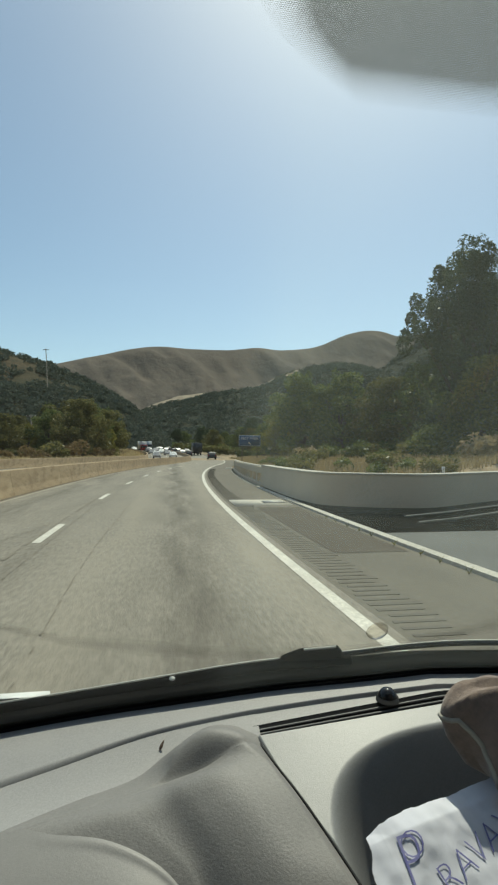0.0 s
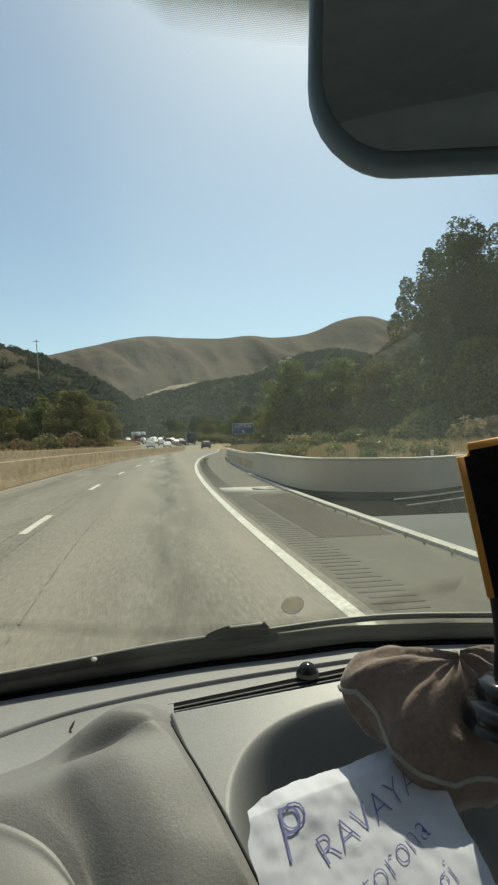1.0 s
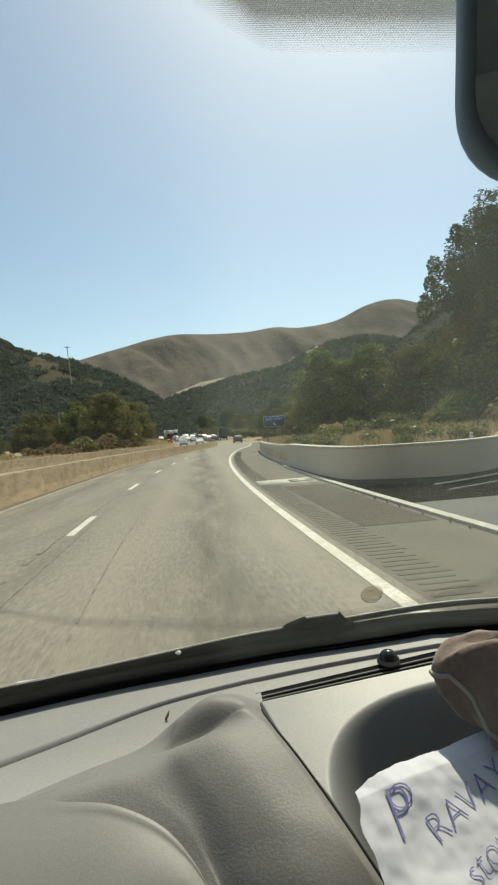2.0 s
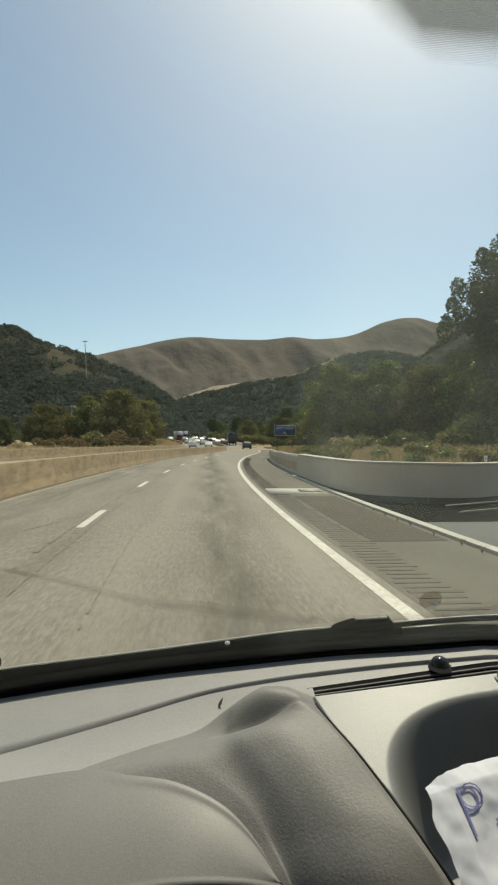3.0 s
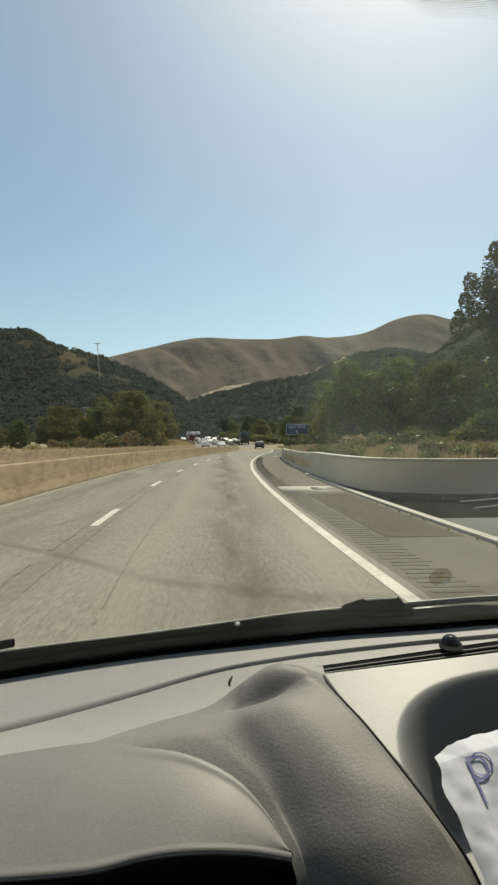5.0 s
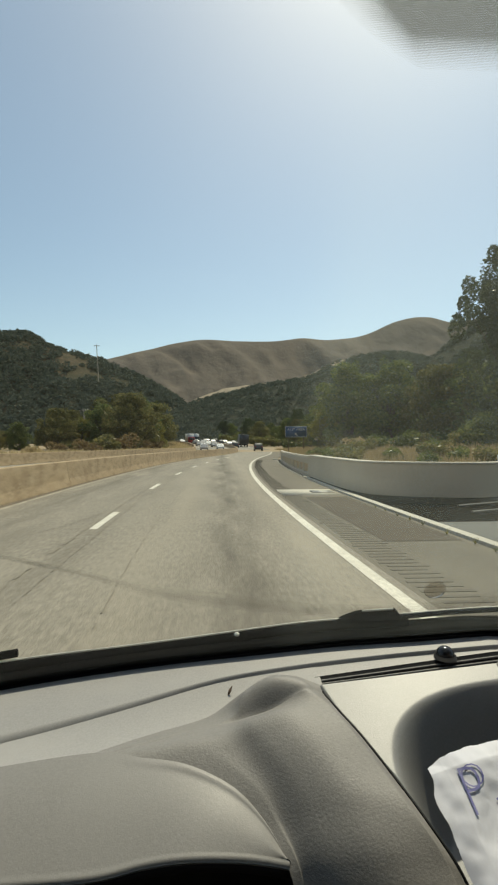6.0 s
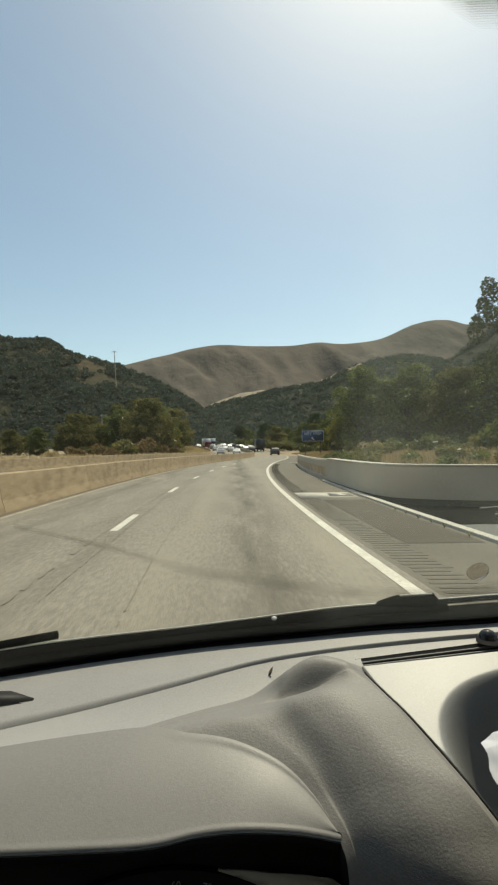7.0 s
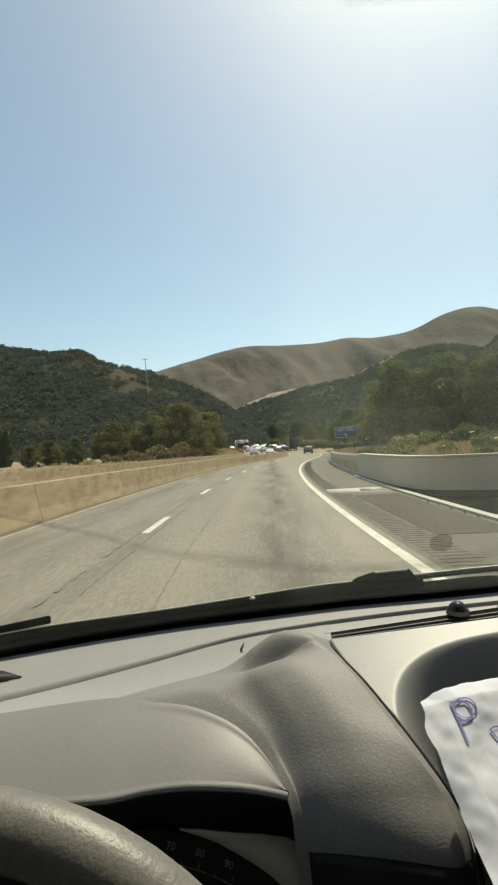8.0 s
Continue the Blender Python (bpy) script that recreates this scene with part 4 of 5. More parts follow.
ROCK = material("rocky_slope", (0.20, 0.145, 0.095), 0.95, 0, (0.12, 0.092, 0.06), 0.05, (0.27, 0.20, 0.135), 0.4, 0.8, 0.5, 1.5)
rows = []
for j in range(60):
    y = -240 + 232 * j / 59
    row = []
    for i in range(50):
        x = -170 + 148 * i / 49
        u = min(1.0, (-22 - x) / 70)
        v = min(1.0, (y + 240) / 60) * min(1.0, (-8 - y) / 70)
        s = u * u * (3 - 2 * u) * v
        row.append((x, y, 62 * s + fbm(x / 16, y / 16, 2.2) * 7 * min(1, 3 * s) - 0.3))
    rows.append(row)
structure("rocky_hill", up(grid(rows)), ROCK, "steep brown rocky hillside beside the road behind", True)
for k in range(12):
    y = -12 - 9 * k
    place((green, olive, dark)[k % 3], 13 + tr.uniform(0, 9), y, -0.3, tr.uniform(0.6, 0.9), tr.uniform(0, 6.28))
# the slope that closes the bend behind the car
rows = []
for j in range(70):
    y = -62 - 130 * j / 69
    row = []
    for i in range(90):
        x = -60 + 260 * i / 89
        f = min(1.0, (-62 - y) / 75)
        edge = min(1.0, (x + 60) / 30) * min(1.0, (200 - x) / 40)
        s = (1 - (1 - f) ** 2) * edge
        row.append((x, y, 58 * s + fbm(x / 12, y / 12, 6.1) * 6 * min(1, 4 * s) + abs(fbm(x / 5, y / 9, 3.3)) * 2.5 * s - 0.3))
    rows.append(row)
structure("rear_hill", up(grid(rows)), ROCK, "sunlit brown rocky cutting behind the bend", True)


# ---- roadside things ----
def utility_pole(x, y, z, h, turn):
    owner = thing("utility_pole", "weathered wooden utility pole with one crossarm", "utility pole", "utility poles", at=(x, y, z))
    owner.rotation_euler = (0, radians(-3), turn)
    part("pole", tube([(0, 0, -1.5), (0, 0, h)], [0.24, 0.17], 8), GREYWOOD, owner)
    part("crossarm", boxed((-1.5, -0.09, h - 0.75), (1.5, 0.09, h - 0.5), 0.02), GREYWOOD, owner)
    for k in (-1.25, -0.5, 0.5, 1.25):
        part("insulator", tube([(k, 0, h - 0.5), (k, 0, h - 0.25)], 0.06, 6), STEEL, owner)
    return owner


pole_z = hill_height(-62.0, 262, -480, 195, 300, 480, LEFT, 4, 26) - 0.5
utility_pole(-62.0, 262, pole_z, 53.5 - pole_z, 0.2)
utility_pole(-42, 160, grade(160) - 0.1, 12, 0.1)


def lettering(text, size, mat, parent, m, name="lettering", extrude=0.004, bend_to=None, thin=0.0):
    """Raised letters in the built-in font as one mesh."""
    cu = bpy.data.curves.new("text", "FONT")
    cu.body, cu.size, cu.extrude, cu.align_x, cu.align_y = text, size, extrude, "CENTER", "CENTER"
    cu.resolution_u, cu.offset = 3, -thin * size
    tmp = new("text", cu)
    me = bpy.data.meshes.new_from_object(tmp.evaluated_get(bpy.context.evaluated_depsgraph_get()))
    bpy.data.objects.remove(tmp)
    me.transform(m)
    if bend_to:
        for v in me.vertices:
            v.co = bend_to(v.co)
    me.name = name
    me.materials.clear()
    me.materials.append(mat)
    ob = new(name, me)
    ob.parent = parent
    return ob


# blue roadside sign on two posts, and a small buff one beside it
sign = thing("rest_area_sign", "blue rest area road sign with white letters on steel posts", "road sign", at=(13.3, 86, -0.12))
sign.rotation_euler = (0, 0, radians(-6))
upright = Matrix.Rotation(radians(90), 4, "X")
panel = part("panel", boxed((-1.9, -0.04, 2.75), (1.9, 0.04, 4.65), 0.03), SIGN_BLUE, sign)
part("border", box(box(box(box(bmesh.new(), (-1.86, -0.047, 4.55), (1.86, -0.041, 4.60)), (-1.86, -0.047, 2.80), (1.86, -0.041, 2.85)), (-1.86, -0.047, 2.85), (-1.81, -0.041, 4.55)), (1.81, -0.047, 2.85), (1.86, -0.041, 4.55)), SIGN_WHITE, panel, smooth=False)
lettering("REST AREA", 0.62, SIGN_WHITE, panel, Matrix.Translation((0, -0.05, 4.08)) @ upright)
arrow = bmesh.new()
vs = [arrow.verts.new(Matrix.Rotation(radians(-45), 3, "Y") @ Vector(p) + Vector((0, -0.05, 3.25))) for p in
      ((-0.06, 0, -0.3), (0.06, 0, -0.3), (0.06, 0, 0.05), (0.2, 0, 0.05), (0, 0, 0.32), (-0.2, 0, 0.05), (-0.06, 0, 0.05))]
arrow.faces.new(vs)
part("arrow", solid(arrow, 0.006), SIGN_WHITE, panel, smooth=False)
for x in (-1.3, 1.3):
    part("post", boxed((x - 0.07, 0.05, -0.3), (x + 0.07, 0.19, 4.3), 0.01), WOOD, sign)
small = thing("buff_sign", "small pale buff road sign on one post", "road sign", at=(17.3, 87, -0.12))
small_panel = part("panel", boxed((-0.62, -0.03, 2.2), (0.62, 0.03, 4.1), 0.03), SIGN_BUFF, small)
for k in range(3):
    part("legend_bar", boxed((-0.4, -0.038, 3.6 - 0.4 * k), (0.4, -0.031, 3.72 - 0.4 * k), 0.0), BLACK, small_panel)
part("post", boxed((-0.06, 0.035, -0.3), (0.06, 0.15, 3.9), 0.01), WOOD, small)
for k in range(7):
    y = 40 + 9.5 * k
    ob = thing("marker_post", "thin dark steel marker post in the verge", "post", "marker posts", at=(bend(y) + 6.2 + 0.05 * y, y, -0.12))
    part("stake", boxed((-0.03, -0.02, 0), (0.03, 0.02, 1.05), 0.006), BLACK, ob)
debris = thing("bumper_strip", "pale curved strip of debris lying on the shoulder", "debris", at=(5.6, 44, 0.0))
part("strip", tube(spline([(-0.9, 0, 0.03), (0, 0.1, 0.05), (0.9, 0, 0.03)], 9), 0.035, 6), SIGN_WHITE, debris)


# ---- vehicles ----
def wheel_part(owner, x, y, r, w):
    t = part("wheel", tube([(x - w / 2, y, r), (x - w * 0.38, y, r), (x + w * 0.38, y, r), (x + w / 2, y, r)], [r * 0.93, r, r, r * 0.93], 20), RUBBER, owner)
    part("rim", tube([(x - w * 0.52, y, r), (x + w * 0.52, y, r)], r * 0.62, 14), STEEL, t)


def car(name, label, paint, length=4.6, width=1.85, height=1.65, tail=True):
    """A car, nose towards +y, from a side outline pulled across and pinched at the top."""
    owner = thing(name, label, "car", "traffic on the road")
    L, H = length, height
    side = [(-L / 2, 0.32), (-L / 2 - 0.02, 0.62), (-L / 2 + 0.05, 0.98), (-L * 0.40, H * 0.86), (-L * 0.30, H), (L * 0.05, H), (L * 0.20, H * 0.80), (L * 0.27, H * 0.63), (L * 0.44, H * 0.57),
            (L / 2, 0.62), (L / 2, 0.30)]
    rows = []
    for u in (-1, -0.97, -0.8, 0, 0.8, 0.97, 1):
        row = []
        for y, z in side:
            k = max(0.0, (z - 0.95) / (H - 0.95))
            w = width / 2 * (1 - 0.24 * k)
            drop = 0.05 * k if abs(u) > 0.9 else 0.0
            row.append((u * w, y, z - drop))
        rows.append(row)
    bm = grid(rows, None, True)
    bmesh.ops.recalc_face_normals(bm, faces=bm.faces)
    bm.verts.ensure_lookup_table()
    n = len(side)
    bm.faces.new(bm.verts[0:n])
    bm.faces.new(bm.verts[-n:])
    bmesh.ops.recalc_face_normals(bm, faces=bm.faces)
    body = part("body", bm, paint, owner, smooth=False)
    part("rear_window", grid([[(-width * 0.36, -L * 0.435, H * 0.70), (width * 0.36, -L * 0.435, H * 0.70)], [(-width * 0.33, -L * 0.335, H * 0.955), (width * 0.33, -L * 0.335, H * 0.955)]]), CARGLASS, owner, smooth=False)
    part("front_window", grid([[(-width * 0.37, L * 0.262, H * 0.66), (width * 0.37, L * 0.262, H * 0.66)], [(-width * 0.34, L * 0.085, H * 0.97), (width * 0.34, L * 0.085, H * 0.97)]]), CARGLASS, owner, smooth=False)
    for s in (-1, 1):
        part("side_window", grid([[(s * width * 0.478, -L * 0.36, H * 0.66), (s * width * 0.478, L * 0.20, H * 0.66)], [(s * width * 0.405, -L * 0.27, H * 0.93), (s * width * 0.405, L * 0.05, H * 0.93)]]), CARGLASS, owner, smooth=False)
        part("tail_lamp", boxed((s * width * 0.40 - 0.12, -L / 2 - 0.03, 0.80), (s * width * 0.40 + 0.12, -L / 2 + 0.1, 1.0), 0.02), TAIL, owner)
        part("head_lamp", boxed((s * width * 0.38 - 0.16, L / 2 - 0.12, 0.60), (s * width * 0.38 + 0.16, L / 2 + 0.015, 0.76), 0.02), SIGN_WHITE, owner)
        for y in (-L * 0.31, L * 0.31):
            wheel_part(owner, s * (width / 2 - 0.11), y, 0.33, 0.22)
    part("bumper", boxed((-width * 0.47, -L / 2 - 0.06, 0.36), (width * 0.47, -L / 2 + 0.05, 0.58), 0.03), BLACK, owner)
    return owner


def paint(name, c):
    return material(name, c, 0.28, 0.15, tuple(v * 0.92 for v in c), 3.0, None, 40, 0.0)


P_DARK, P_WHITE, P_GREY, P_RED = paint("dark_paint", (0.05, 0.052, 0.056)), paint("white_paint", (0.72, 0.72, 0.70)), paint("grey_paint", (0.28, 0.28, 0.29)), paint("red_paint", (0.35, 0.03, 0.03))


def put_on_road(ob, off, y, back=False):
    turn = -math.atan2(bend(y + 2) - bend(y - 2), 4)
    ob.location = (bend(y) + off, y, grade(y))
    tip = math.atan2(grade(y + 2) - grade(y - 2), 4)
    ob.rotation_euler = (-tip if back else tip, 0, turn + (math.pi if back else 0))
    return ob


suv = put_on_road(car("dark_suv", "dark grey estate car driving in the lane ahead", P_DARK), -0.1, 108)
white_car = put_on_road(car("white_car", "white saloon car on the opposite carriageway", P_WHITE, 4.5, 1.8, 1.45), -8.2, 128, True)
grey_car = put_on_road(car("grey_car", "grey car on the opposite carriageway", P_GREY, 4.5, 1.8, 1.5), -12.2, 120, True)
for src, off, y, back in ((white_car, -12.2, 140, True), (grey_car, -8.4, 150, True), (white_car, -8.3, 168, True), (grey_car, -12.2, 160, True), (white_car, -8.3, 195, True),
                          (grey_car, -8.2, 182, True), (white_car, -12.2, 205, True), (suv, -12.2, 172, True),
                          (suv, -3.2, 142, False), (white_car, -3.2, 158, False), (grey_car, -0.1, 168, False), (suv, -3.3, 174, False), (white_car, -0.1, 184, False),
                          (white_car, -3.2, 190, False), (grey_car, -3.2, 204, False), (suv, -0.1, 200, False), (white_car, -0.1, 214, False)):
    put_on_road(copy_thing(src, Matrix()), off, y, back)


def box_truck(name, label, cab_paint, y, off, back, cargo=SIGN_WHITE):
    owner = thing(name, label, "truck", "traffic on the road")
    part("cargo_box", boxed((-1.2, -4.0, 1.0), (1.2, 1.9, 3.7), 0.04), cargo, owner)
    cab = box(bmesh.new(), (-1.1, 2.0, 0.5), (1.1, 3.9, 2.55), 0.16, 3)
    part("cab", cab, cab_paint, owner)
    part("windscreen", boxed((-0.95, 3.86, 1.55), (0.95, 3.93, 2.3), 0.02), CARGLASS, owner)
    part("chassis", boxed((-0.5, -3.9, 0.55), (0.5, 3.6, 1.0), 0.02), BLACK, owner)
    for s in (-1, 1):
        for yy in (-2.4, 2.8):
            wheel_part(owner, s * 0.95, yy, 0.48, 0.3)
    return put_on_road(owner, off, y, back)


box_truck("red_box_truck", "box truck with a red cab and white cargo box", P_RED, 186, -12.2, True)
box_truck("grey_box_truck", "white box truck far along the carriageway", P_GREY, 222, -3.2, True)
lorry = box_truck("dark_lorry", "tall dark lorry ahead in the lane", P_DARK, 150, 0.1, False, P_DARK)


# ---- the car that the camera rides in ----
ride = thing("car_interior", "grey plastic car cabin behind a raked windshield", "car")

GROOVE = [(-0.90, 0.745), (-0.464, 0.809), (-0.329, 0.830), (-0.187, 0.859), (-0.034, 0.893), (0.084, 0.901), (0.235, 0.899), (0.393, 0.890), (0.7, 0.86), (1.45, 0.74)]


SHELF_END = [(-0.90, 0.925), (-0.452, 0.953), (-0.292, 0.960), (-0.127, 0.960), (0.039, 0.952), (0.205, 0.943), (0.364, 0.925), (0.499, 0.912), (0.8, 0.885), (1.45, 0.78)]


def shelf_z(x, y):
    return 0.865 + 0.11 * min(x, 0.5) + 0.2 * (y - 0.87)


xs = [-0.72 + 2.12 * i / 80 for i in range(81)]
rows = []
for f in (0.0, 0.02, 0.045, 0.07, 0.095, 0.12, 0.16, 0.22, 0.3, 0.4, 0.5, 0.6, 0.7, 0.8, 0.9, 1.0):
    row = []
    for x in xs:
        g = interp(GROOVE, x)
        y = g + (interp(SHELF_END, x) - g) * f
        row.append((x, y, shelf_z(x, y) + 0.0078 * (1 - (1 - min(1, f * 10)) ** 2) - 0.0044))
    rows.append(row)
rows.insert(0, [(x, y - 0.001, z - 0.002) for x, y, z in rows[0]])
dash = part("dashboard", up(grid(rows)), DASH, ride, "grey grained plastic dashboard top")

# lower shelf between the groove and the instrument hood
back, front = [], []
for x in [-0.72 + (0.16 + 0.72) * i / 40 for i in range(41)]:
    g = interp(GROOVE, x)
    back.append((x, g + 0.001, shelf_z(x, g) - 0.0022))
fr = spline([(-0.72, 0.62, 0.790), (-0.5, 0.68, 0.812), (-0.30, 0.71, 0.826), (-0.12, 0.755, 0.832), (0.0, 0.80, 0.838), (0.06, 0.83, 0.850), (0.16, 0.82, 0.868)], 41)
rows = [[Vector(b).lerp(f, k / 10) for b, f in zip(back, fr)] for k in range(11)]
part("shelf_panel", up(grid(rows)), DASH, dash)

# instrument hood
hood_back = [(-0.72, 0.655, 0.800), (-0.50, 0.70, 0.822), (-0.232, 0.736, 0.838), (-0.143, 0.722, 0.837), (-0.074, 0.707, 0.833), (-0.008, 0.676, 0.819), (0.034, 0.641, 0.796), (0.066, 0.598, 0.766)]
hood_rim = [(-0.72, 0.56, 0.770), (-0.50, 0.572, 0.774), (-0.30, 0.574, 0.775), (-0.183, 0.577, 0.776), (-0.120, 0.586, 0.781), (-0.060, 0.589, 0.783), (0.010, 0.592, 0.776), (0.064, 0.595, 0.763)]
hb, hr = spline(hood_back, 60), [p + Vector((0, 0.006, 0.0085)) for p in spline(hood_rim, 60)]
rows = []
for k in range(33):
    f = k / 32
    rows.append([a.lerp(b, f) + Vector((0, 0, 0.006 * math.sin(math.pi * f) * (1 - i / 59 * 0.5) + 0.0022 * math.exp(-((f - 0.05) / 0.045) ** 2) * min(1, max(0, (i - 20) / 15)))) for i, (a, b) in enumerate(zip(hb, hr))])
for dy, dz in ((-0.0024, -0.0006), (-0.0022, -0.0014), (-0.0015, -0.0021), (-0.0004, -0.0026), (0.0012, -0.0026)):
    rows.append([p + Vector((0, dy, dz)) for p in rows[-1]])
hood = part("instrument_hood", up(grid(rows)), HOOD, dash, "grey curved instrument hood")
last = rows[-1]
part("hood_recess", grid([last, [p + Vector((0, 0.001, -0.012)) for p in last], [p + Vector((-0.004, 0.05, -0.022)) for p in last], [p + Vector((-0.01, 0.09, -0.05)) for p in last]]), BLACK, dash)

# the long ridge between the instruments and the centre
spine = [((-0.143, 0.722, 0.837), (0.172, 0.770, 0.868)), ((-0.074, 0.707, 0.833), (0.193, 0.722, 0.857)), ((-0.008, 0.676, 0.819), (0.224, 0.658, 0.831)),
         ((0.034, 0.641, 0.796), (0.248, 0.602, 0.809)), ((0.066, 0.598, 0.766), (0.272, 0.558, 0.776)), ((0.072, 0.575, 0.715), (0.284, 0.535, 0.727)), ((0.078, 0.55, 0.60), (0.292, 0.52, 0.60))]


def ridge_row(a, e, k):
    """Across the ridge: a plateau beside the hood, a soft flank, a rounded back, a crisp edge, and a bevel down to the seam."""
    a, e = Vector(a), Vector(e)
    d = e + (Vector((-0.026, 0.006, 0.013)) if k < 5 else Vector((-0.030, -0.022, 0.006)))
    foot = (0.46, 0.36, 0.26, 0.16, 0.10, 0.10, 0.10)[k]
    rise = (0.010, 0.012, 0.013, 0.013, 0.011, 0.006, 0.004)[k]
    out = [a]
    for f, dz in ((foot * 0.5, -0.0015), (foot, -0.0035), (foot + 0.24 * (1 - foot), 0.62 * rise), (foot + 0.58 * (1 - foot), rise)):
        p = a.lerp(d, f)
        out.append(p + (Vector((0, 0, dz)) if k < 4 else Vector((0, -0.010 * math.sin(math.pi * f) * min(1, k - 3), dz))))
    return out + [d, d.lerp(e, 0.5) + Vector((0.001, 0, 0.0022)), e]


ridge = [
    [(-0.25, 0.75, 0.828), (-0.175, 0.775, 0.831), (-0.060, 0.825, 0.838), (0.005, 0.868, 0.850), (0.070, 0.905, 0.866), (0.112, 0.90, 0.872), (0.138, 0.88, 0.873), (0.157, 0.862, 0.874)],
    [(-0.232, 0.740, 0.838), (-0.140, 0.762, 0.8402), (-0.020, 0.802, 0.8475), (0.018, 0.830, 0.876), (0.066, 0.838, 0.898), (0.114, 0.832, 0.897), (0.138, 0.828, 0.886), (0.153, 0.826, 0.877)],
    [(-0.225, 0.733, 0.838), (-0.14, 0.752, 0.8402), (-0.026, 0.786, 0.8465), (0.012, 0.796, 0.851), (0.058, 0.800, 0.862), (0.114, 0.806, 0.889), (0.140, 0.811, 0.885), (0.155, 0.815, 0.876)],
]
first = ridge_row(*spine[0], 0)
ridge.append([Vector(p).lerp(q, 0.14) for p, q in zip(ridge[2], first)])
ridge += [ridge_row(a, e, k) for k, (a, e) in enumerate(spine)]
ridge = [[tuple(p) for p in r] for r in ridge]
tucked = [[(r[0][0] - 0.002, r[0][1] - 0.006, r[0][2] - 0.004)] + r[1:] for r in ridge]
part("dash_ridge", up(loft(tucked, 56, 120)), RIDGE, dash, "leather-grained grey ridge beside the instruments")
lower = [spline(r, 60)[15:56] for r in ridge[8:]]
cols = [spline([ln[i] for ln in lower], 58)[27:] for i in range(41)]
part("switch_pocket", grid([[cols[i][j] + Vector((0, -0.002 - (0.004 if 2 < i < 38 and j > 1 else 0.0), 0.001)) for i in range(41)] for j in range(31)]), BLACK, dash, "black switch pocket")
seam = [r[-1] for r in ridge[1:]]

part("seam", tube([p + Vector((0.003, 0, -0.001)) for p in spline(seam, 50)], 0.0022, 6), BLACK, dash)

# centre pad with a shallow bin
SEAM_X = [(0.50, 0.291), (0.535, 0.284), (0.558, 0.272), (0.602, 0.248), (0.658, 0.224), (0.722, 0.194), (0.775, 0.173), (0.85, 0.150)]


def pad_z(x, y):
    z = 0.871 + 0.09 * min(x, 0.55) + 0.28 * (y - 0.87)
    u, v = (x - 0.47) / 0.21, (y - 0.63) / 0.155
    d = (abs(u) ** 2.6 + abs(v) ** 2.6) ** (1 / 2.6)
    f = max(0.0, min(1.0, (1.16 - d) / 0.40))
    return z - 0.165 * f * f * (3 - 2 * f)


rows = []
for j in range(121):
    y = 0.846 - 0.40 * j / 120
    x0 = interp(SEAM_X, y) + 0.003
    rows.append([(x0 + (1.40 - x0) * (i / 180) ** 1.25, y, pad_z(x0 + (1.40 - x0) * (i / 180) ** 1.25, y) - (0.004 if i == 0 else 0)) for i in range(181)])
rows.append([(x, y - 0.02, z - 0.25) for x, y, z in rows[-1]])
part("centre_pad", up(grid(rows)), PAD, dash, "pale grey smooth centre pad with a shallow bin")

# slotted vent along the pad's far edge
slot_back, slot_front = [], []
for i in range(61):
    x = 0.150 + 1.2 * i / 60
    g = interp(GROOVE, x)
    yv = 0.846 - 0.10 * max(0, x - 0.45) ** 2
    slot_front.append(Vector((x, yv, pad_z(x, 0.846) - 0.002)))
    slot_back.append(Vector((x, yv + 0.028, shelf_z(x, yv + 0.028) - 0.0028)))
part("vent_channel", up(grid([slot_back, [(a + b) / 2 + Vector((0, 0, -0.016)) for a, b in zip(slot_back, slot_front)], slot_front])), BLACK, dash)
for k in (0.24, 0.58):
    part("vent_slat", tube([a.lerp(b, k) + Vector((0, 0, -0.0050)) for a, b in zip(slot_back, slot_front)], 0.0024, 6), VENTGREY, dash)
rows = []
for f in (0.0, 0.5, 1.0):
    rows.append([(p.x, p.y + (interp(GROOVE, p.x) + 0.003 - p.y) * f, p.z + (shelf_z(p.x, interp(GROOVE, p.x)) - 0.0024 - p.z) * f) for p in slot_back])
part("vent_border", up(grid(rows)), DASH, dash)

# sunlight sensor dome, clip
dome = bmesh.new()
bmesh.ops.create_uvsphere(dome, u_segments=24, v_segments=12, radius=0.0175)
bmesh.ops.delete(dome, geom=[v for v in dome.verts if v.co.z < -0.002], context="VERTS")
ob = part("sensor_dome", dome, GLOSSBLACK, dash, "glossy black sensor dome")
ob.location = (0.400, 0.877, shelf_z(0.4, 0.877) + 0.001)
ob = part("sensor_ring", tube([(0, 0, -0.004), (0, 0, 0.003)], [0.021, 0.0195], 24), BLACK, dash)
ob.location = (0.400, 0.877, shelf_z(0.4, 0.877) + 0.000)
clip = bmesh.new()
tube(spline([(-0.005, -0.004, -0.003), (-0.002, -0.001, 0.004), (0.001, 0.002, 0.010), (0.004, 0.004, 0.017)], 9), [0.0024, 0.0032, 0.0038, 0.0042, 0.0040, 0.0034, 0.0026, 0.0016, 0.0005], 8, clip, 0.4)
ob = part("clip", clip, LEAFBROWN, dash, "small brown clip")
ob.location, ob.scale = (-0.006, 0.868, 0.8585), (0.8, 0.8, 0.66)
slot = part("shelf_slot", boxed((-0.62, 0.862, shelf_z(-0.5, 0.88) - 0.03), (-0.43, 0.906, shelf_z(-0.5, 0.88) + 0.009), 0.004), BLACK, dash, "dark slot in the dashboard top")

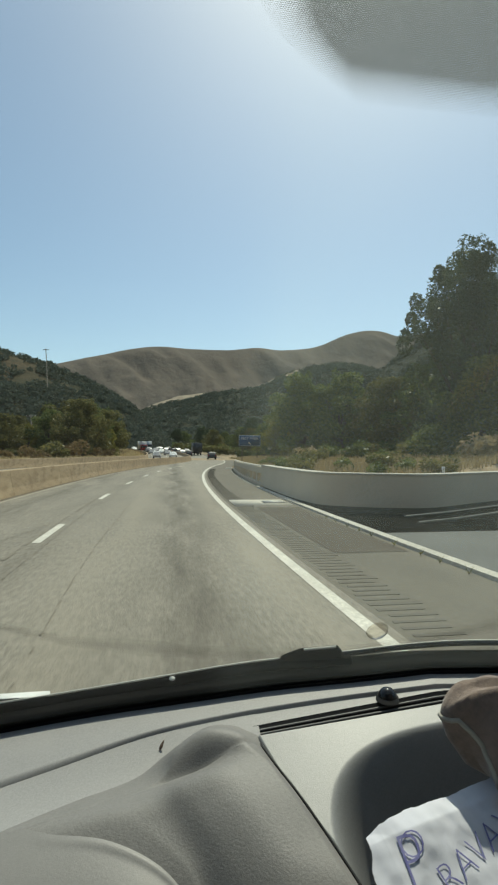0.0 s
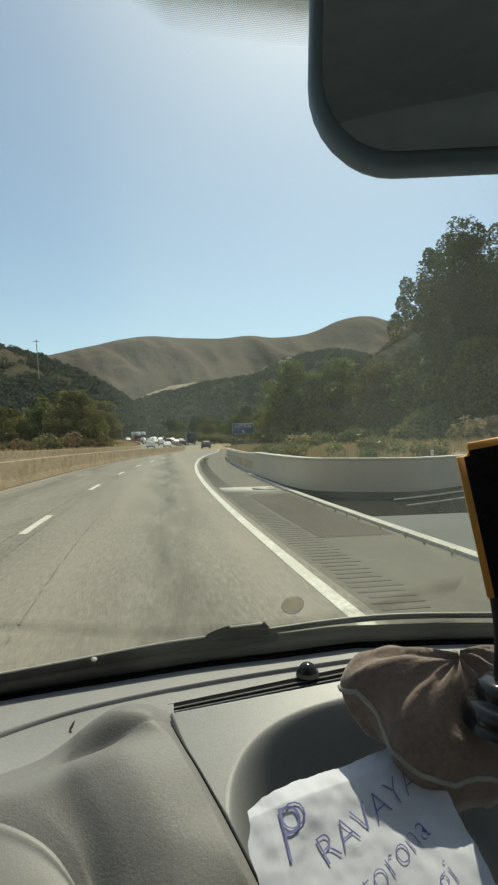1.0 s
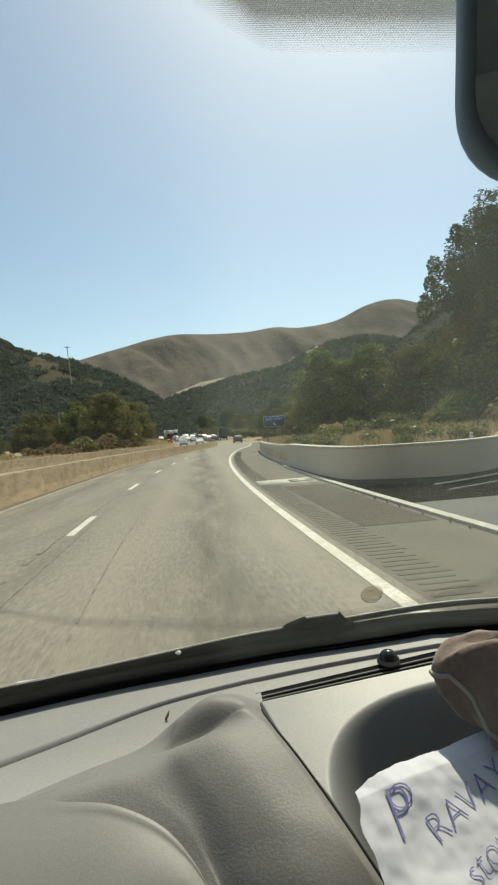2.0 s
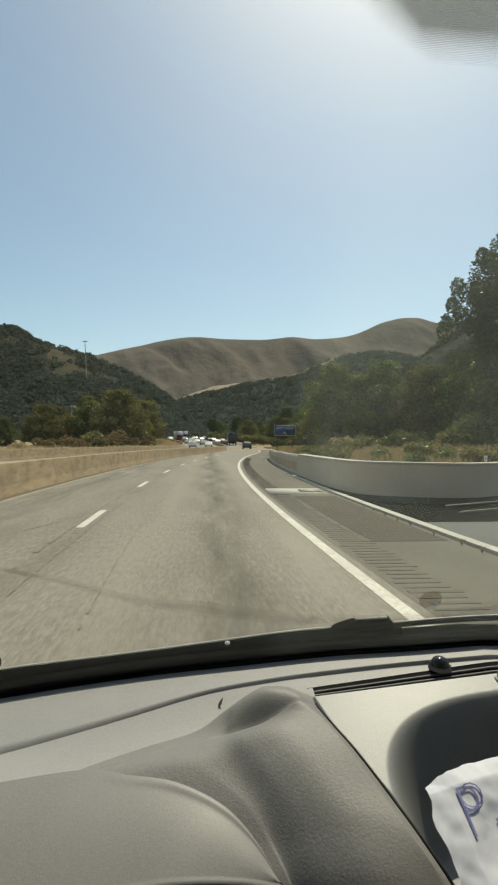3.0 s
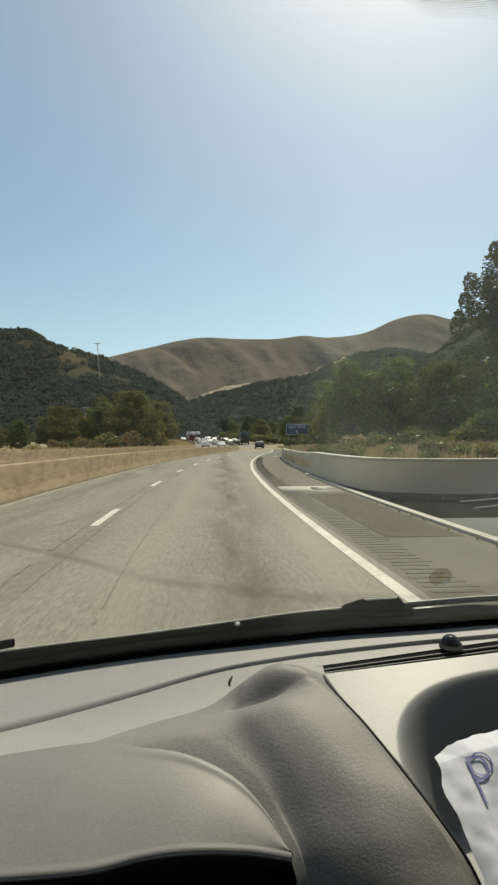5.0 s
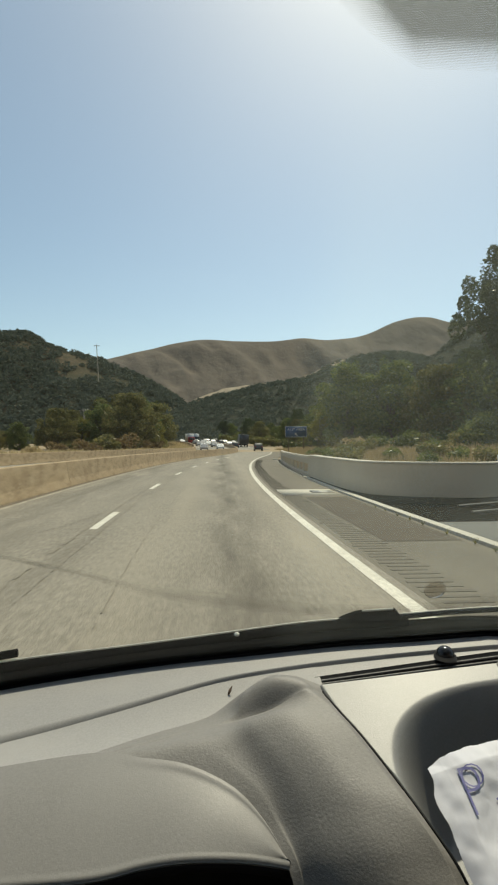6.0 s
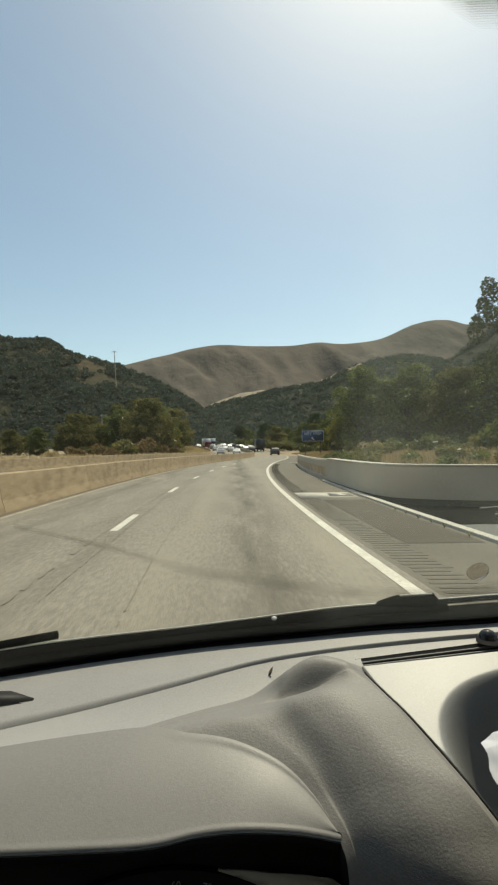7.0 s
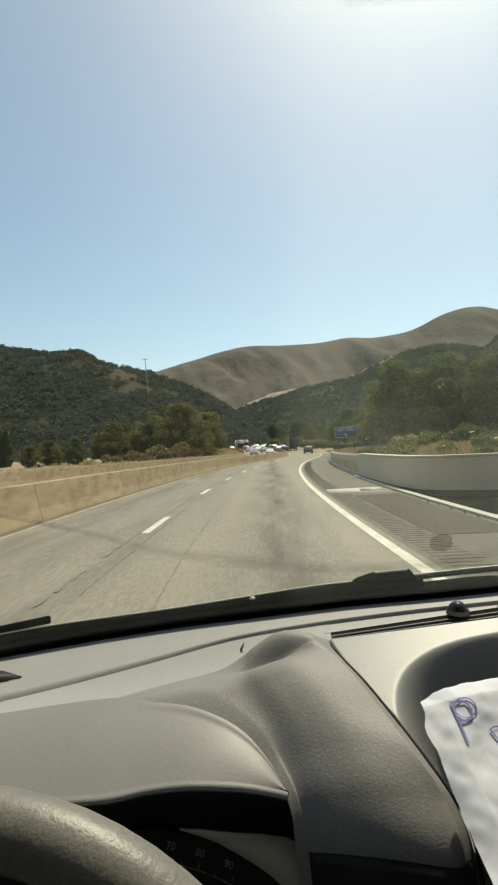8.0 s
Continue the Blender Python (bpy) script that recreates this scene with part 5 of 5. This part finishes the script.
# lower dash and instruments
part("lower_dash", boxed((-0.72, 0.62, 0.20), (1.40, 1.10, 0.55), 0.03), BLACK, dash)
cluster = part("instrument_panel", grid([[(-0.50, 0.72, 0.765), (0.075, 0.72, 0.760)], [(-0.50, 0.62, 0.56), (0.085, 0.62, 0.56)]]), BLACK, ride, "black instrument panel behind the hood")


def on_panel(x, z):
    return Vector((x, 0.646 + 0.46 * (z - 0.64), z))


def dial(r, a0, a1, n):
    return [on_panel(-0.158 + r * math.sin(radians(a0 + (a1 - a0) * i / n)), 0.284 + r * math.cos(radians(a0 + (a1 - a0) * i / n))) for i in range(n + 1)]


part("gauge_ring", tube(dial(0.398, -26, 36, 40), 0.0035, 6), RUBBER, cluster)
part("gauge_scale", tube(dial(0.361, -20, 32, 40), 0.0007, 5), DIGIT, cluster)
for k in range(13):
    a = -18 + 4.0 * k
    part("gauge_mark", tube([dial(0.361, a, a, 1)[0], dial(0.366 if k % 2 else 0.370, a, a, 1)[0]], 0.0009, 5), DIGIT, cluster)
lean = Matrix.Rotation(radians(65), 4, "X")
for k, text in enumerate(("60", "70", "80", "90")):
    a = 0.5 + 6.6 * k
    lettering(text, 0.014, DIGIT, cluster, Matrix.Translation(dial(0.379, a, a, 1)[0]) @ lean @ Matrix.Rotation(radians(-a), 4, "Z"), "dial_number", 0.0004)
part("silver_trim", solid(grid([[on_panel(x, z) + Vector((0, -0.012, 0.005)) for x, z in ((-0.096, 0.683), (-0.06, 0.681), (-0.025, 0.678), (0.02, 0.675), (0.061, 0.670), (0.075, 0.662), (0.088, 0.645), (0.101, 0.614))],
                                [on_panel(x, z) + Vector((0, -0.005, 0.003)) for x, z in ((-0.096, 0.681), (-0.068, 0.673), (-0.040, 0.664), (-0.012, 0.652), (0.016, 0.639), (0.034, 0.629), (0.046, 0.621), (0.058, 0.612))]]), 0.003), SILVER, cluster, "satin silver instrument trim")
# steering wheel
wheel = bmesh.new()
WC, WR = Vector((-0.121, 0.108, 0.843)), 0.215
tilt = Matrix.Rotation(radians(71), 3, "X")
tube([WC + tilt @ Vector((WR * math.cos(a), WR * math.sin(a), 0)) for a in [2 * math.pi * k / 72 for k in range(73)]], 0.0175, 16, wheel, cap=False)
rim = part("steering_wheel", wheel, LEATHER, ride, "grey leather-grained steering wheel")
hub = bmesh.new()
bmesh.ops.create_uvsphere(hub, u_segments=24, v_segments=12, radius=0.075)
bmesh.ops.transform(hub, matrix=Matrix.Translation(WC + tilt @ Vector((0, 0, -0.02))) @ tilt.to_4x4() @ Matrix.Diagonal((1.1, 0.95, 0.35, 1)), verts=hub.verts)
part("hub", hub, BLACK, rim)
for a in (-10, 190, 270):
    d = tilt @ Vector((math.cos(radians(a)), math.sin(radians(a)), 0))
    part("spoke", tube([WC + d * 0.05 + tilt @ Vector((0, 0, -0.012)), WC + d * (WR - 0.005)], [0.022, 0.013], 8, squash=0.6), BLACK, rim)
part("column", tube([WC + tilt @ Vector((0, 0, -0.03)), WC + tilt @ Vector((0, 0, -0.26))], [0.05, 0.06], 14), BLACK, rim)

# windshield, frit dots, wipers
def GL(x, v):
    y0 = interp(SHELF_END, x) + 0.004
    side = 0.03 * ((x - 0.34) / 1.06) ** 2
    return Vector((x, y0 + (0.300 - side - y0) * v, shelf_z(x, y0) + 0.004 + (1.84 - shelf_z(x, y0)) * v + 0.02 * math.sin(math.pi * v)))


rows = [[GL(-0.72 + 2.12 * i / 40, j / 24) for i in range(41)] for j in range(25)]
pane = grid(rows)
for f in pane.faces:
    f.normal_update()
    if f.normal.y > 0:
        f.normal_flip()
glass = part("windshield", pane, WINDSHIELD, ride, "clear raked windshield with a dotted print at the top")
glass.visible_shadow = False
dots = bmesh.new()


def glass_at(x, z):
    lo, hi = 0.0, 1.0
    for _ in range(18):
        mid = (lo + hi) / 2
        if GL(x, mid).z < z:
            lo = mid
        else:
            hi = mid
    return GL(x, lo) + Vector((0, -0.004, -0.002))


pitch = 0.00135
for j in range(98):
    for i in range(400):
        x = 0.02 + (i + 0.5 * (j % 2)) * pitch
        z = 1.672 + j * pitch * 0.72
        # outline: straight lower edge with a round corner and a slanting side
        left = 0.046 + 0.72 * (1.757 - z) + 16.0 * max(0, 1.718 - z) ** 1.8
        edge = min((x - left) / 0.045, (z - 1.672) / 0.022)
        if edge <= 0 or x > 0.55:
            continue
        r = pitch * 0.57 * min(1.0, 0.25 + 0.75 * edge)
        c = glass_at(x, z)
        ring = [dots.verts.new(c + Vector((r * math.cos(a), -0.55 * r * math.sin(a), 0.83 * r * math.sin(a)))) for a in [math.pi / 3 * k for k in range(6)]]
        dots.faces.new(ring)
part("frit_band", dots, FRIT, glass, "dotted grey print at the top of the glass", smooth=False)

# the sensor dome's reflection, added as a small clear dome on the glass
reflected_spot = bmesh.new()
bmesh.ops.create_uvsphere(reflected_spot, u_segments=24, v_segments=10, radius=0.021)
bmesh.ops.delete(reflected_spot, geom=[v for v in reflected_spot.verts if v.co.z < -0.001], context="VERTS")
ob = part("suction_mark", reflected_spot, REFLECTED_SPOT, glass, "clear round spot for the sensor dome's reflection in the glass")
spot = glass_at(0.366, 1.048)
slope = (glass_at(0.366, 1.06) - glass_at(0.366, 1.03)).normalized()
ob.matrix_basis = Matrix.Translation(spot) @ Vector((0, -slope.z, slope.y)).to_track_quat("Z", "Y").to_matrix().to_4x4() @ Matrix.Diagonal((0.95, 1, 0.5, 1))
ob.visible_shadow = False
# dark reflection of the dashboard edge, painted as thin films along an arc
ARC = [(-0.42, 1.150), (-0.267, 1.102), (-0.154, 1.058), (-0.009, 1.028), (0.157, 1.002), (0.32, 0.998), (0.486, 1.026), (0.66, 1.075)]
for k, half in enumerate((0.017, 0.011, 0.006)):
    rows = []
    for i in range(61):
        x = -0.42 + 1.08 * i / 60
        z = interp(ARC, x)
        w = half * (1 + 0.35 * fbm(x * 9, 3.0 * k, 1.0)) * (0.35 + 0.65 * max(0.0, min(1.0, (x + 0.30) / 0.30)))
        rows.append([glass_at(x, z - w) + Vector((0, -0.0005 * k, 0)), glass_at(x, z + w) + Vector((0, -0.0005 * k, 0))])
    ob = part("wiper_smear", grid(rows), REFLECTION_FILM, glass, "faint brown band for the dash edge reflected in the glass")
    ob.visible_shadow = False

border = [[GL(-0.72 + 2.12 * i / 60, v) + Vector((0, 0.0030, 0.0015)) for i in range(61)] for v in (0.0, 0.005, 0.010, 0.014)]
part("glass_border", grid(border), RUBBER, glass, "black printed border along the foot of the glass")
cowl = []
for d, h in ((0.006, -0.022), (0.010, 0.006), (0.05, 0.015), (0.10, 0.010), (0.16, -0.05)):
    cowl.append([(x, interp(SHELF_END, x) + d, shelf_z(x, interp(SHELF_END, x)) + h) for x in [-0.70 + 2.08 * i / 60 for i in range(61)]])
part("cowl", up(grid(cowl)), RUBBER, ride, "black cowl strip below the glass")


def over_cowl(x, d, h):
    return Vector((x, interp(SHELF_END, x) + d, shelf_z(x, interp(SHELF_END, x)) + h))


wiper = part("wiper_blade", tube([over_cowl(x, 0.062, 0.020 + 0.004 * math.sin(x * 9)) for x in [-0.69 + 1.06 * i / 30 for i in range(31)]], 0.011, 8), RUBBER, ride, "black wiper blade")
# pale line along the blade paints its thin sun highlight
part("wiper_edge", tube([over_cowl(x, 0.066, 0.0315 + 0.004 * math.sin(x * 9)) for x in [-0.69 + 1.06 * i / 30 for i in range(31)]], 0.0014, 6), SILVER, wiper)
block = bmesh.new()
tube([over_cowl(0.215, 0.068, 0.020), over_cowl(0.24, 0.068, 0.028), over_cowl(0.27, 0.068, 0.034), over_cowl(0.345, 0.068, 0.034), over_cowl(0.352, 0.068, 0.022)], [0.009, 0.013, 0.015, 0.015, 0.012], 10, block)
part("wiper_block", block, RUBBER, wiper)
# sun glint on the block, as a bright strip
part("block_clip", tube([over_cowl(0.275, 0.062, 0.0495), over_cowl(0.34, 0.062, 0.0495)], 0.0022, 6), SILVER, wiper)
part("wiper_arm", tube(spline([over_cowl(0.34, 0.068, 0.030), over_cowl(0.6, 0.075, 0.034), over_cowl(0.95, 0.09, 0.03)], 14), 0.006, 8), GLOSSBLACK, wiper, "glossy black wiper arm")
# sun glint along the arm, as a bright strip
part("arm_edge", tube(spline([over_cowl(0.35, 0.066, 0.0365), over_cowl(0.6, 0.073, 0.0405), over_cowl(0.95, 0.088, 0.036)], 14), 0.0014, 6), SILVER, wiper)
part("wiper_cap", boxed((-0.005, -0.004, -0.003), (0.006, 0.004, 0.004), 0.002), SIGN_WHITE, wiper).location = over_cowl(0.010, 0.05, 0.030)
second = part("wiper_blade", tube([over_cowl(-0.69, 0.072, 0.040), over_cowl(-0.447, 0.072, 0.046)], 0.009, 8), RUBBER, ride)

# rear-view mirror
def rounded(w, h, r, n=8):
    """A rounded rectangle from the origin to (w, h)."""
    out = []
    for cx, cz, a0 in ((w - r, r, -90), (w - r, h - r, 0), (r, h - r, 90), (r, r, 180)):
        out += [(cx + r * math.cos(radians(a0 + 90 * k / n)), cz + r * math.sin(radians(a0 + 90 * k / n))) for k in range(n + 1)]
    return out


MM = Matrix.Translation((0.226, 0.243, 1.458)) @ Matrix.Rotation(radians(-18), 4, "Z") @ Matrix.Rotation(radians(11), 4, "X") @ Matrix.Rotation(radians(2.5), 4, "Y")
rows = []
for inset, y in ((0.030, 0.034), (0.012, 0.028), (0.003, 0.014), (0.0, 0.0), (0.001, -0.008), (0.003, -0.012), (0.006, -0.012)):
    rows.append([MM @ Vector((inset + x * (0.27 - 2 * inset) / 0.27, y, inset + z * (0.15 - 2 * inset) / 0.15)) for x, z in rounded(0.27, 0.15, 0.042)])
mirror = grid(rows, None, True)
mirror.verts.ensure_lookup_table()
mirror.faces.new(mirror.verts[0:36])
mirror.faces.new(mirror.verts[-36:])
bmesh.ops.recalc_face_normals(mirror, faces=mirror.faces)
mirror_ob = part("rear_view_mirror", mirror, CASING, ride, "black rear-view mirror")
face = bmesh.new()
face.faces.new([face.verts.new(MM @ Vector((0.0068 + x, -0.0128, 0.0068 + z))) for x, z in rounded(0.2564, 0.1364, 0.036)])
part("mirror_glass", solid(face, 0.0006), MIRROR, mirror_ob, "mirror glass", smooth=False)
part("mirror_stem", tube([MM @ Vector((0.135, 0.02, 0.10)), (0.37, 0.34, 1.72), (0.37, 0.36, 1.76)], [0.014, 0.012, 0.018], 10), BLACK, mirror_ob)

# cabin shell: roof, pillars, doors, floor, rear
roof = [[(x, y, 1.90 - 0.10 * ((x - 0.34) / 1.06) ** 4 - 0.05 * ((y + 0.8) / 1.2) ** 2) for x in [-0.72 + 2.12 * i / 20 for i in range(21)]] for y in [0.30 - 2.5 * j / 20 for j in range(21)]]
part("headliner", solid(up(grid(roof)), 0.03), HEADLINER, ride, "grey cloth headliner")
for s, x in ((-1, -0.74), (1, 1.42)):
    part("windshield_pillar", tube(spline([(x, 1.06, 0.84), (x - s * 0.02, 0.74, 1.36), (x - s * 0.06, 0.28, 1.84)], 12), 0.045, 10), HEADLINER, ride)
    part("centre_pillar", tube([(x, -0.55, 0.8), (x - s * 0.08, -0.62, 1.74)], 0.05, 10), HEADLINER, ride)
    part("rear_pillar", tube([(x, -1.75, 0.8), (x - s * 0.12, -1.55, 1.74)], 0.09, 10), HEADLINER, ride)
    door = part("door", boxed((x - 0.05, -1.9, 0.22), (x + 0.05, 1.12, 0.86), 0.02), SEATCLOTH, ride)
    w = part("side_window", grid([[(x, 1.0, 0.86), (x, -1.75, 0.86)], [(x - s * 0.07, 0.38, 1.74), (x - s * 0.07, -1.6, 1.74)]]), SIDEGLASS, ride)
    w.visible_shadow = False
    for y in (1.38, -1.30):
        wheel_part(ride, x - s * 0.06, y, 0.29, 0.2)
part("floor_pan", boxed((-0.74, -2.1, 0.20), (1.42, 1.10, 0.26), 0.02), CARPET, ride)
part("rear_panel", boxed((-0.72, -2.15, 0.22), (1.40, -2.05, 0.95), 0.02), SEATCLOTH, ride)
rear = part("rear_window", grid([[(-0.66, -2.08, 0.95), (1.34, -2.08, 0.95)], [(-0.6, -1.80, 1.615), (1.28, -1.80, 1.615)]]), SIDEGLASS, ride)
rear.visible_shadow = False
part("rear_header", solid(grid([[(-0.7, -1.80, 1.615), (1.38, -1.80, 1.615)], [(-0.7, -1.68, 1.90), (1.38, -1.68, 1.90)]]), 0.03), HEADLINER, ride)
part("bonnet", solid(up(grid([[(x, y, 0.79 - 0.36 * ((y - 1.12) / 0.95) ** 1.25 - 0.06 * abs((x - 0.34) / 1.0) ** 3) for x in [-0.64 + 1.96 * i / 20 for i in range(21)]] for y in [1.13 + 0.92 * j / 14 for j in range(15)]])), 0.02), BODYPAINT, ride, "grey painted bonnet")
outer_roof = [[(x, y, 1.935 - 0.11 * abs((x - 0.34) / 1.06) ** 4 - 0.05 * ((y + 0.8) / 1.2) ** 2) for x in [-0.70 + 2.08 * i / 20 for i in range(21)]] for y in [0.31 - 2.1 * j / 20 for j in range(21)]]
part("roof", solid(up(grid(outer_roof)), 0.015), BODYPAINT, ride, "grey painted roof")


def side_panel(x, s):
    """One side of the body below the windows, cut round the wheels."""
    pts = [(-2.2, 0.42), (-2.18, 0.86), (-1.9, 0.93), (0.95, 0.86), (1.20, 0.74), (1.70, 0.55), (2.06, 0.40), (2.10, 0.30), (2.0, 0.24)]
    for cy in (1.38, -1.30):
        pts += [(cy + 0.34 * math.cos(radians(a)), 0.28 + 0.34 * math.sin(radians(a))) for a in range(0, 181, 15)] + ([(cy - 0.40, 0.22)] if cy > 0 else [])
    pts += [(-2.1, 0.28)]
    bm = bmesh.new()
    face = bm.faces.new([bm.verts.new((x, y, z)) for y, z in pts])
    out = bmesh.ops.extrude_face_region(bm, geom=[face])
    bmesh.ops.translate(bm, verts=[v for v in out["geom"] if isinstance(v, bmesh.types.BMVert)], vec=(s * 0.05, 0, 0))
    bmesh.ops.recalc_face_normals(bm, faces=bm.faces)
    return bm


for s, x in ((-1, -0.80), (1, 1.48)):
    part("body_side", side_panel(x, s), BODYPAINT, ride, smooth=False)
    for y in (-0.35, 0.85):
        part("door_handle", boxed((x + s * 0.05 - 0.012, y - 0.55, 0.78), (x + s * 0.05 + 0.02, y - 0.42, 0.81), 0.008), BLACK, ride)
part("front_bumper", boxed((-0.78, 1.98, 0.22), (1.46, 2.14, 0.40), 0.06, 3), BODYPAINT, ride)
part("rear_bumper", boxed((-0.78, -2.26, 0.28), (1.46, -2.10, 0.60), 0.05, 3), BODYPAINT, ride)
part("tailgate", boxed((-0.74, -2.20, 0.58), (1.42, -2.12, 0.96), 0.03), BODYPAINT, ride)
for x in (-0.60, 1.28):
    part("head_lamp", boxed((x - 0.16, 2.03, 0.32), (x + 0.16, 2.155, 0.40), 0.03), SIGN_WHITE, ride)
    part("tail_lamp", boxed((x - 0.09, -2.235, 0.64), (x + 0.09, -2.16, 0.90), 0.02), TAIL, ride)
for x in (-0.15, 0.95):
    seat = part("seat", boxed((x - 0.26, -0.75, 0.26), (x + 0.26, -0.25, 0.50), 0.06, 3), SEATCLOTH, ride)
    part("seat_back", boxed((x - 0.25, -0.92, 0.45), (x + 0.25, -0.76, 1.15), 0.06, 3), SEATCLOTH, seat)

# ---- things lying on the dashboard ----
bag = thing("bean_bag_mount", "brown suede bean bag with beige piping on the dashboard", "phone mount")
bag_rows = []
BC = Vector((0.564, 0.660, 0.93))


def bag_point(u, v):
    """u round the rim, v from the rim over the top."""
    a = u * 2 * math.pi
    lump = 1 + 0.10 * math.sin(3 * a + 0.6) + 0.06 * math.sin(5 * a)
    rx, ry = 0.165 * lump, 0.060 * lump
    c = math.cos(v * math.pi / 2)
    h = math.sin(v * math.pi / 2)
    sag = 0.022 * math.sin(2.2 * a + 1.0) * c + 0.020 * fbm(math.cos(a) * 2 + v, math.sin(a) * 2, 4.2) - 0.040 * math.exp(-((v - 0.55) / 0.22) ** 2) * max(0, math.cos(a + 0.9)) ** 2
    return BC + Vector((math.cos(a) * rx * c, math.sin(a) * ry * c, 0.085 * h ** 0.8 + 0.055 * (math.sin(a) * 0.5 - math.cos(a) * 0.35) * c + sag))


NU = 72
for v in [k / 22 for k in range(23)]:
    bag_rows.append([bag_point(i / NU, v * 0.995) for i in range(NU)])
under = [[BC + Vector(((p - BC).x * s, (p - BC).y * s, (p - BC).z * s - d)) for p in bag_rows[0]] for s, d in ((0.95, 0.025), (0.8, 0.055), (0.5, 0.07), (0.1, 0.075))]
bm = grid(under[::-1] + bag_rows, None, True)
bmesh.ops.recalc_face_normals(bm, faces=bm.faces)
part("pouch", bm, CLOTH, bag, "brown suede pouch")
rim_pts = [bag_point(i / NU, 0.0) + Vector((0, 0, 0.002)) for i in range(NU + 1)]
part("piping", tube(rim_pts, 0.0036, 8, cap=False), PIPING, bag, "beige piping")
BX = 0.592
base = part("mount_base", tube([(BX, 0.60, z) for z in (0.950, 0.968, 0.978, 0.984, 0.9845, 0.990, 1.000, 1.0075, 1.010)], [0.053, 0.054, 0.052, 0.047, 0.037, 0.0365, 0.036, 0.033, 0.022], 40), GLOSSBLACK, bag, "glossy black mount base")
part("mount_neck", tube(spline([(BX, 0.60, 1.005), (0.602, 0.612, 1.07), (0.585, 0.60, 1.14), (0.545, 0.545, 1.215)], 14), 0.014, 14), BLACK, bag)
phone = thing("phone", "phone in an amber rubber case held upright in its mount", "phone")
tall_way = Vector((-0.20, 0.03, 0.98)).normalized()
face_way = Vector((-0.50, -0.86, 0.10))
face_way = (face_way - tall_way * face_way.dot(tall_way)).normalized()
wide_way = tall_way.cross(face_way)
corner = Vector((0.462, 0.50, 1.321))
mid = corner + wide_way * 0.044 - tall_way * 0.090
PM = Matrix((wide_way, -face_way, tall_way)).transposed().to_4x4()
PM.translation = mid
case = bmesh.new()
box(case, (-0.044, -0.006, -0.090), (0.044, 0.006, 0.090))
bmesh.ops.bevel(case, geom=[e for e in case.edges if abs((e.verts[0].co - e.verts[1].co).y) > 0.01], offset=0.013, segments=5, affect="EDGES")
bmesh.ops.transform(case, matrix=PM, verts=case.verts)
part("case", case, AMBER, phone, "amber rubber case")
scr = bmesh.new()
box(scr, (-0.037, -0.0072, -0.083), (0.037, -0.0058, 0.083))
bmesh.ops.bevel(scr, geom=[e for e in scr.edges if abs((e.verts[0].co - e.verts[1].co).y) > 0.001], offset=0.006, segments=4, affect="EDGES")
bmesh.ops.transform(scr, matrix=PM, verts=scr.verts)
part("screen", scr, GLOSSBLACK, phone, "dark screen", smooth=False)

# crumpled note
note = thing("paper_note", "crumpled white paper with blue handwriting in the dashboard bin", "paper")
O, U, V = Vector((0.232, 0.592, 0.902)), Vector((0.97, 0.24, 0.03)).normalized(), Vector((0.16, -0.80, -0.56)).normalized()
W = U.cross(V).normalized()
if W.z < 0:
    W = -W


def note_at(u, v, lift=0.0):
    n = fbm(u * 16, v * 16, 2.0, 3) * 0.0045 + abs(fbm(u * 7 + 3, v * 7, 5.0, 2)) * 0.010
    curl = -0.22 * max(0, 0.03 - u) - 0.35 * max(0, 0.02 - v)
    return O + U * u + V * v + W * (n + curl + lift)


rows = []
for j in range(121):
    row = []
    for i in range(161):
        u, v = 0.27 * i / 160, 0.205 * j / 120
        k = max(0.0, 1 - (u + v) / 0.05) * 0.011
        row.append(note_at(u + k + 0.003 * fbm(v * 30, 1.0), v + k + 0.003 * fbm(u * 30, 2.0)))
    rows.append(row)
part("sheet", grid(rows), SHEET, note, smooth=True)


def write(text, size, u, v, turn, name="handwriting", wide=1.0):
    m = Matrix.Translation((u, -v, 0)) @ Matrix.Rotation(radians(turn), 4, "Z") @ Matrix.Diagonal((wide, 1, 1, 1))
    return lettering(text, size, INK, note, m, name, 0.0, lambda c: note_at(c.x, -c.y, 0.0017), 0.024)


write("P", 0.080, 0.052, 0.052, -4, wide=0.8)
write("O", 0.040, 0.060, 0.036, 8, wide=1.1)
write("RAVAYA", 0.042, 0.158, 0.060, 13, wide=1.05)
write("storona", 0.042, 0.158, 0.108, 17)
write("dorogi", 0.042, 0.172, 0.152, 14)
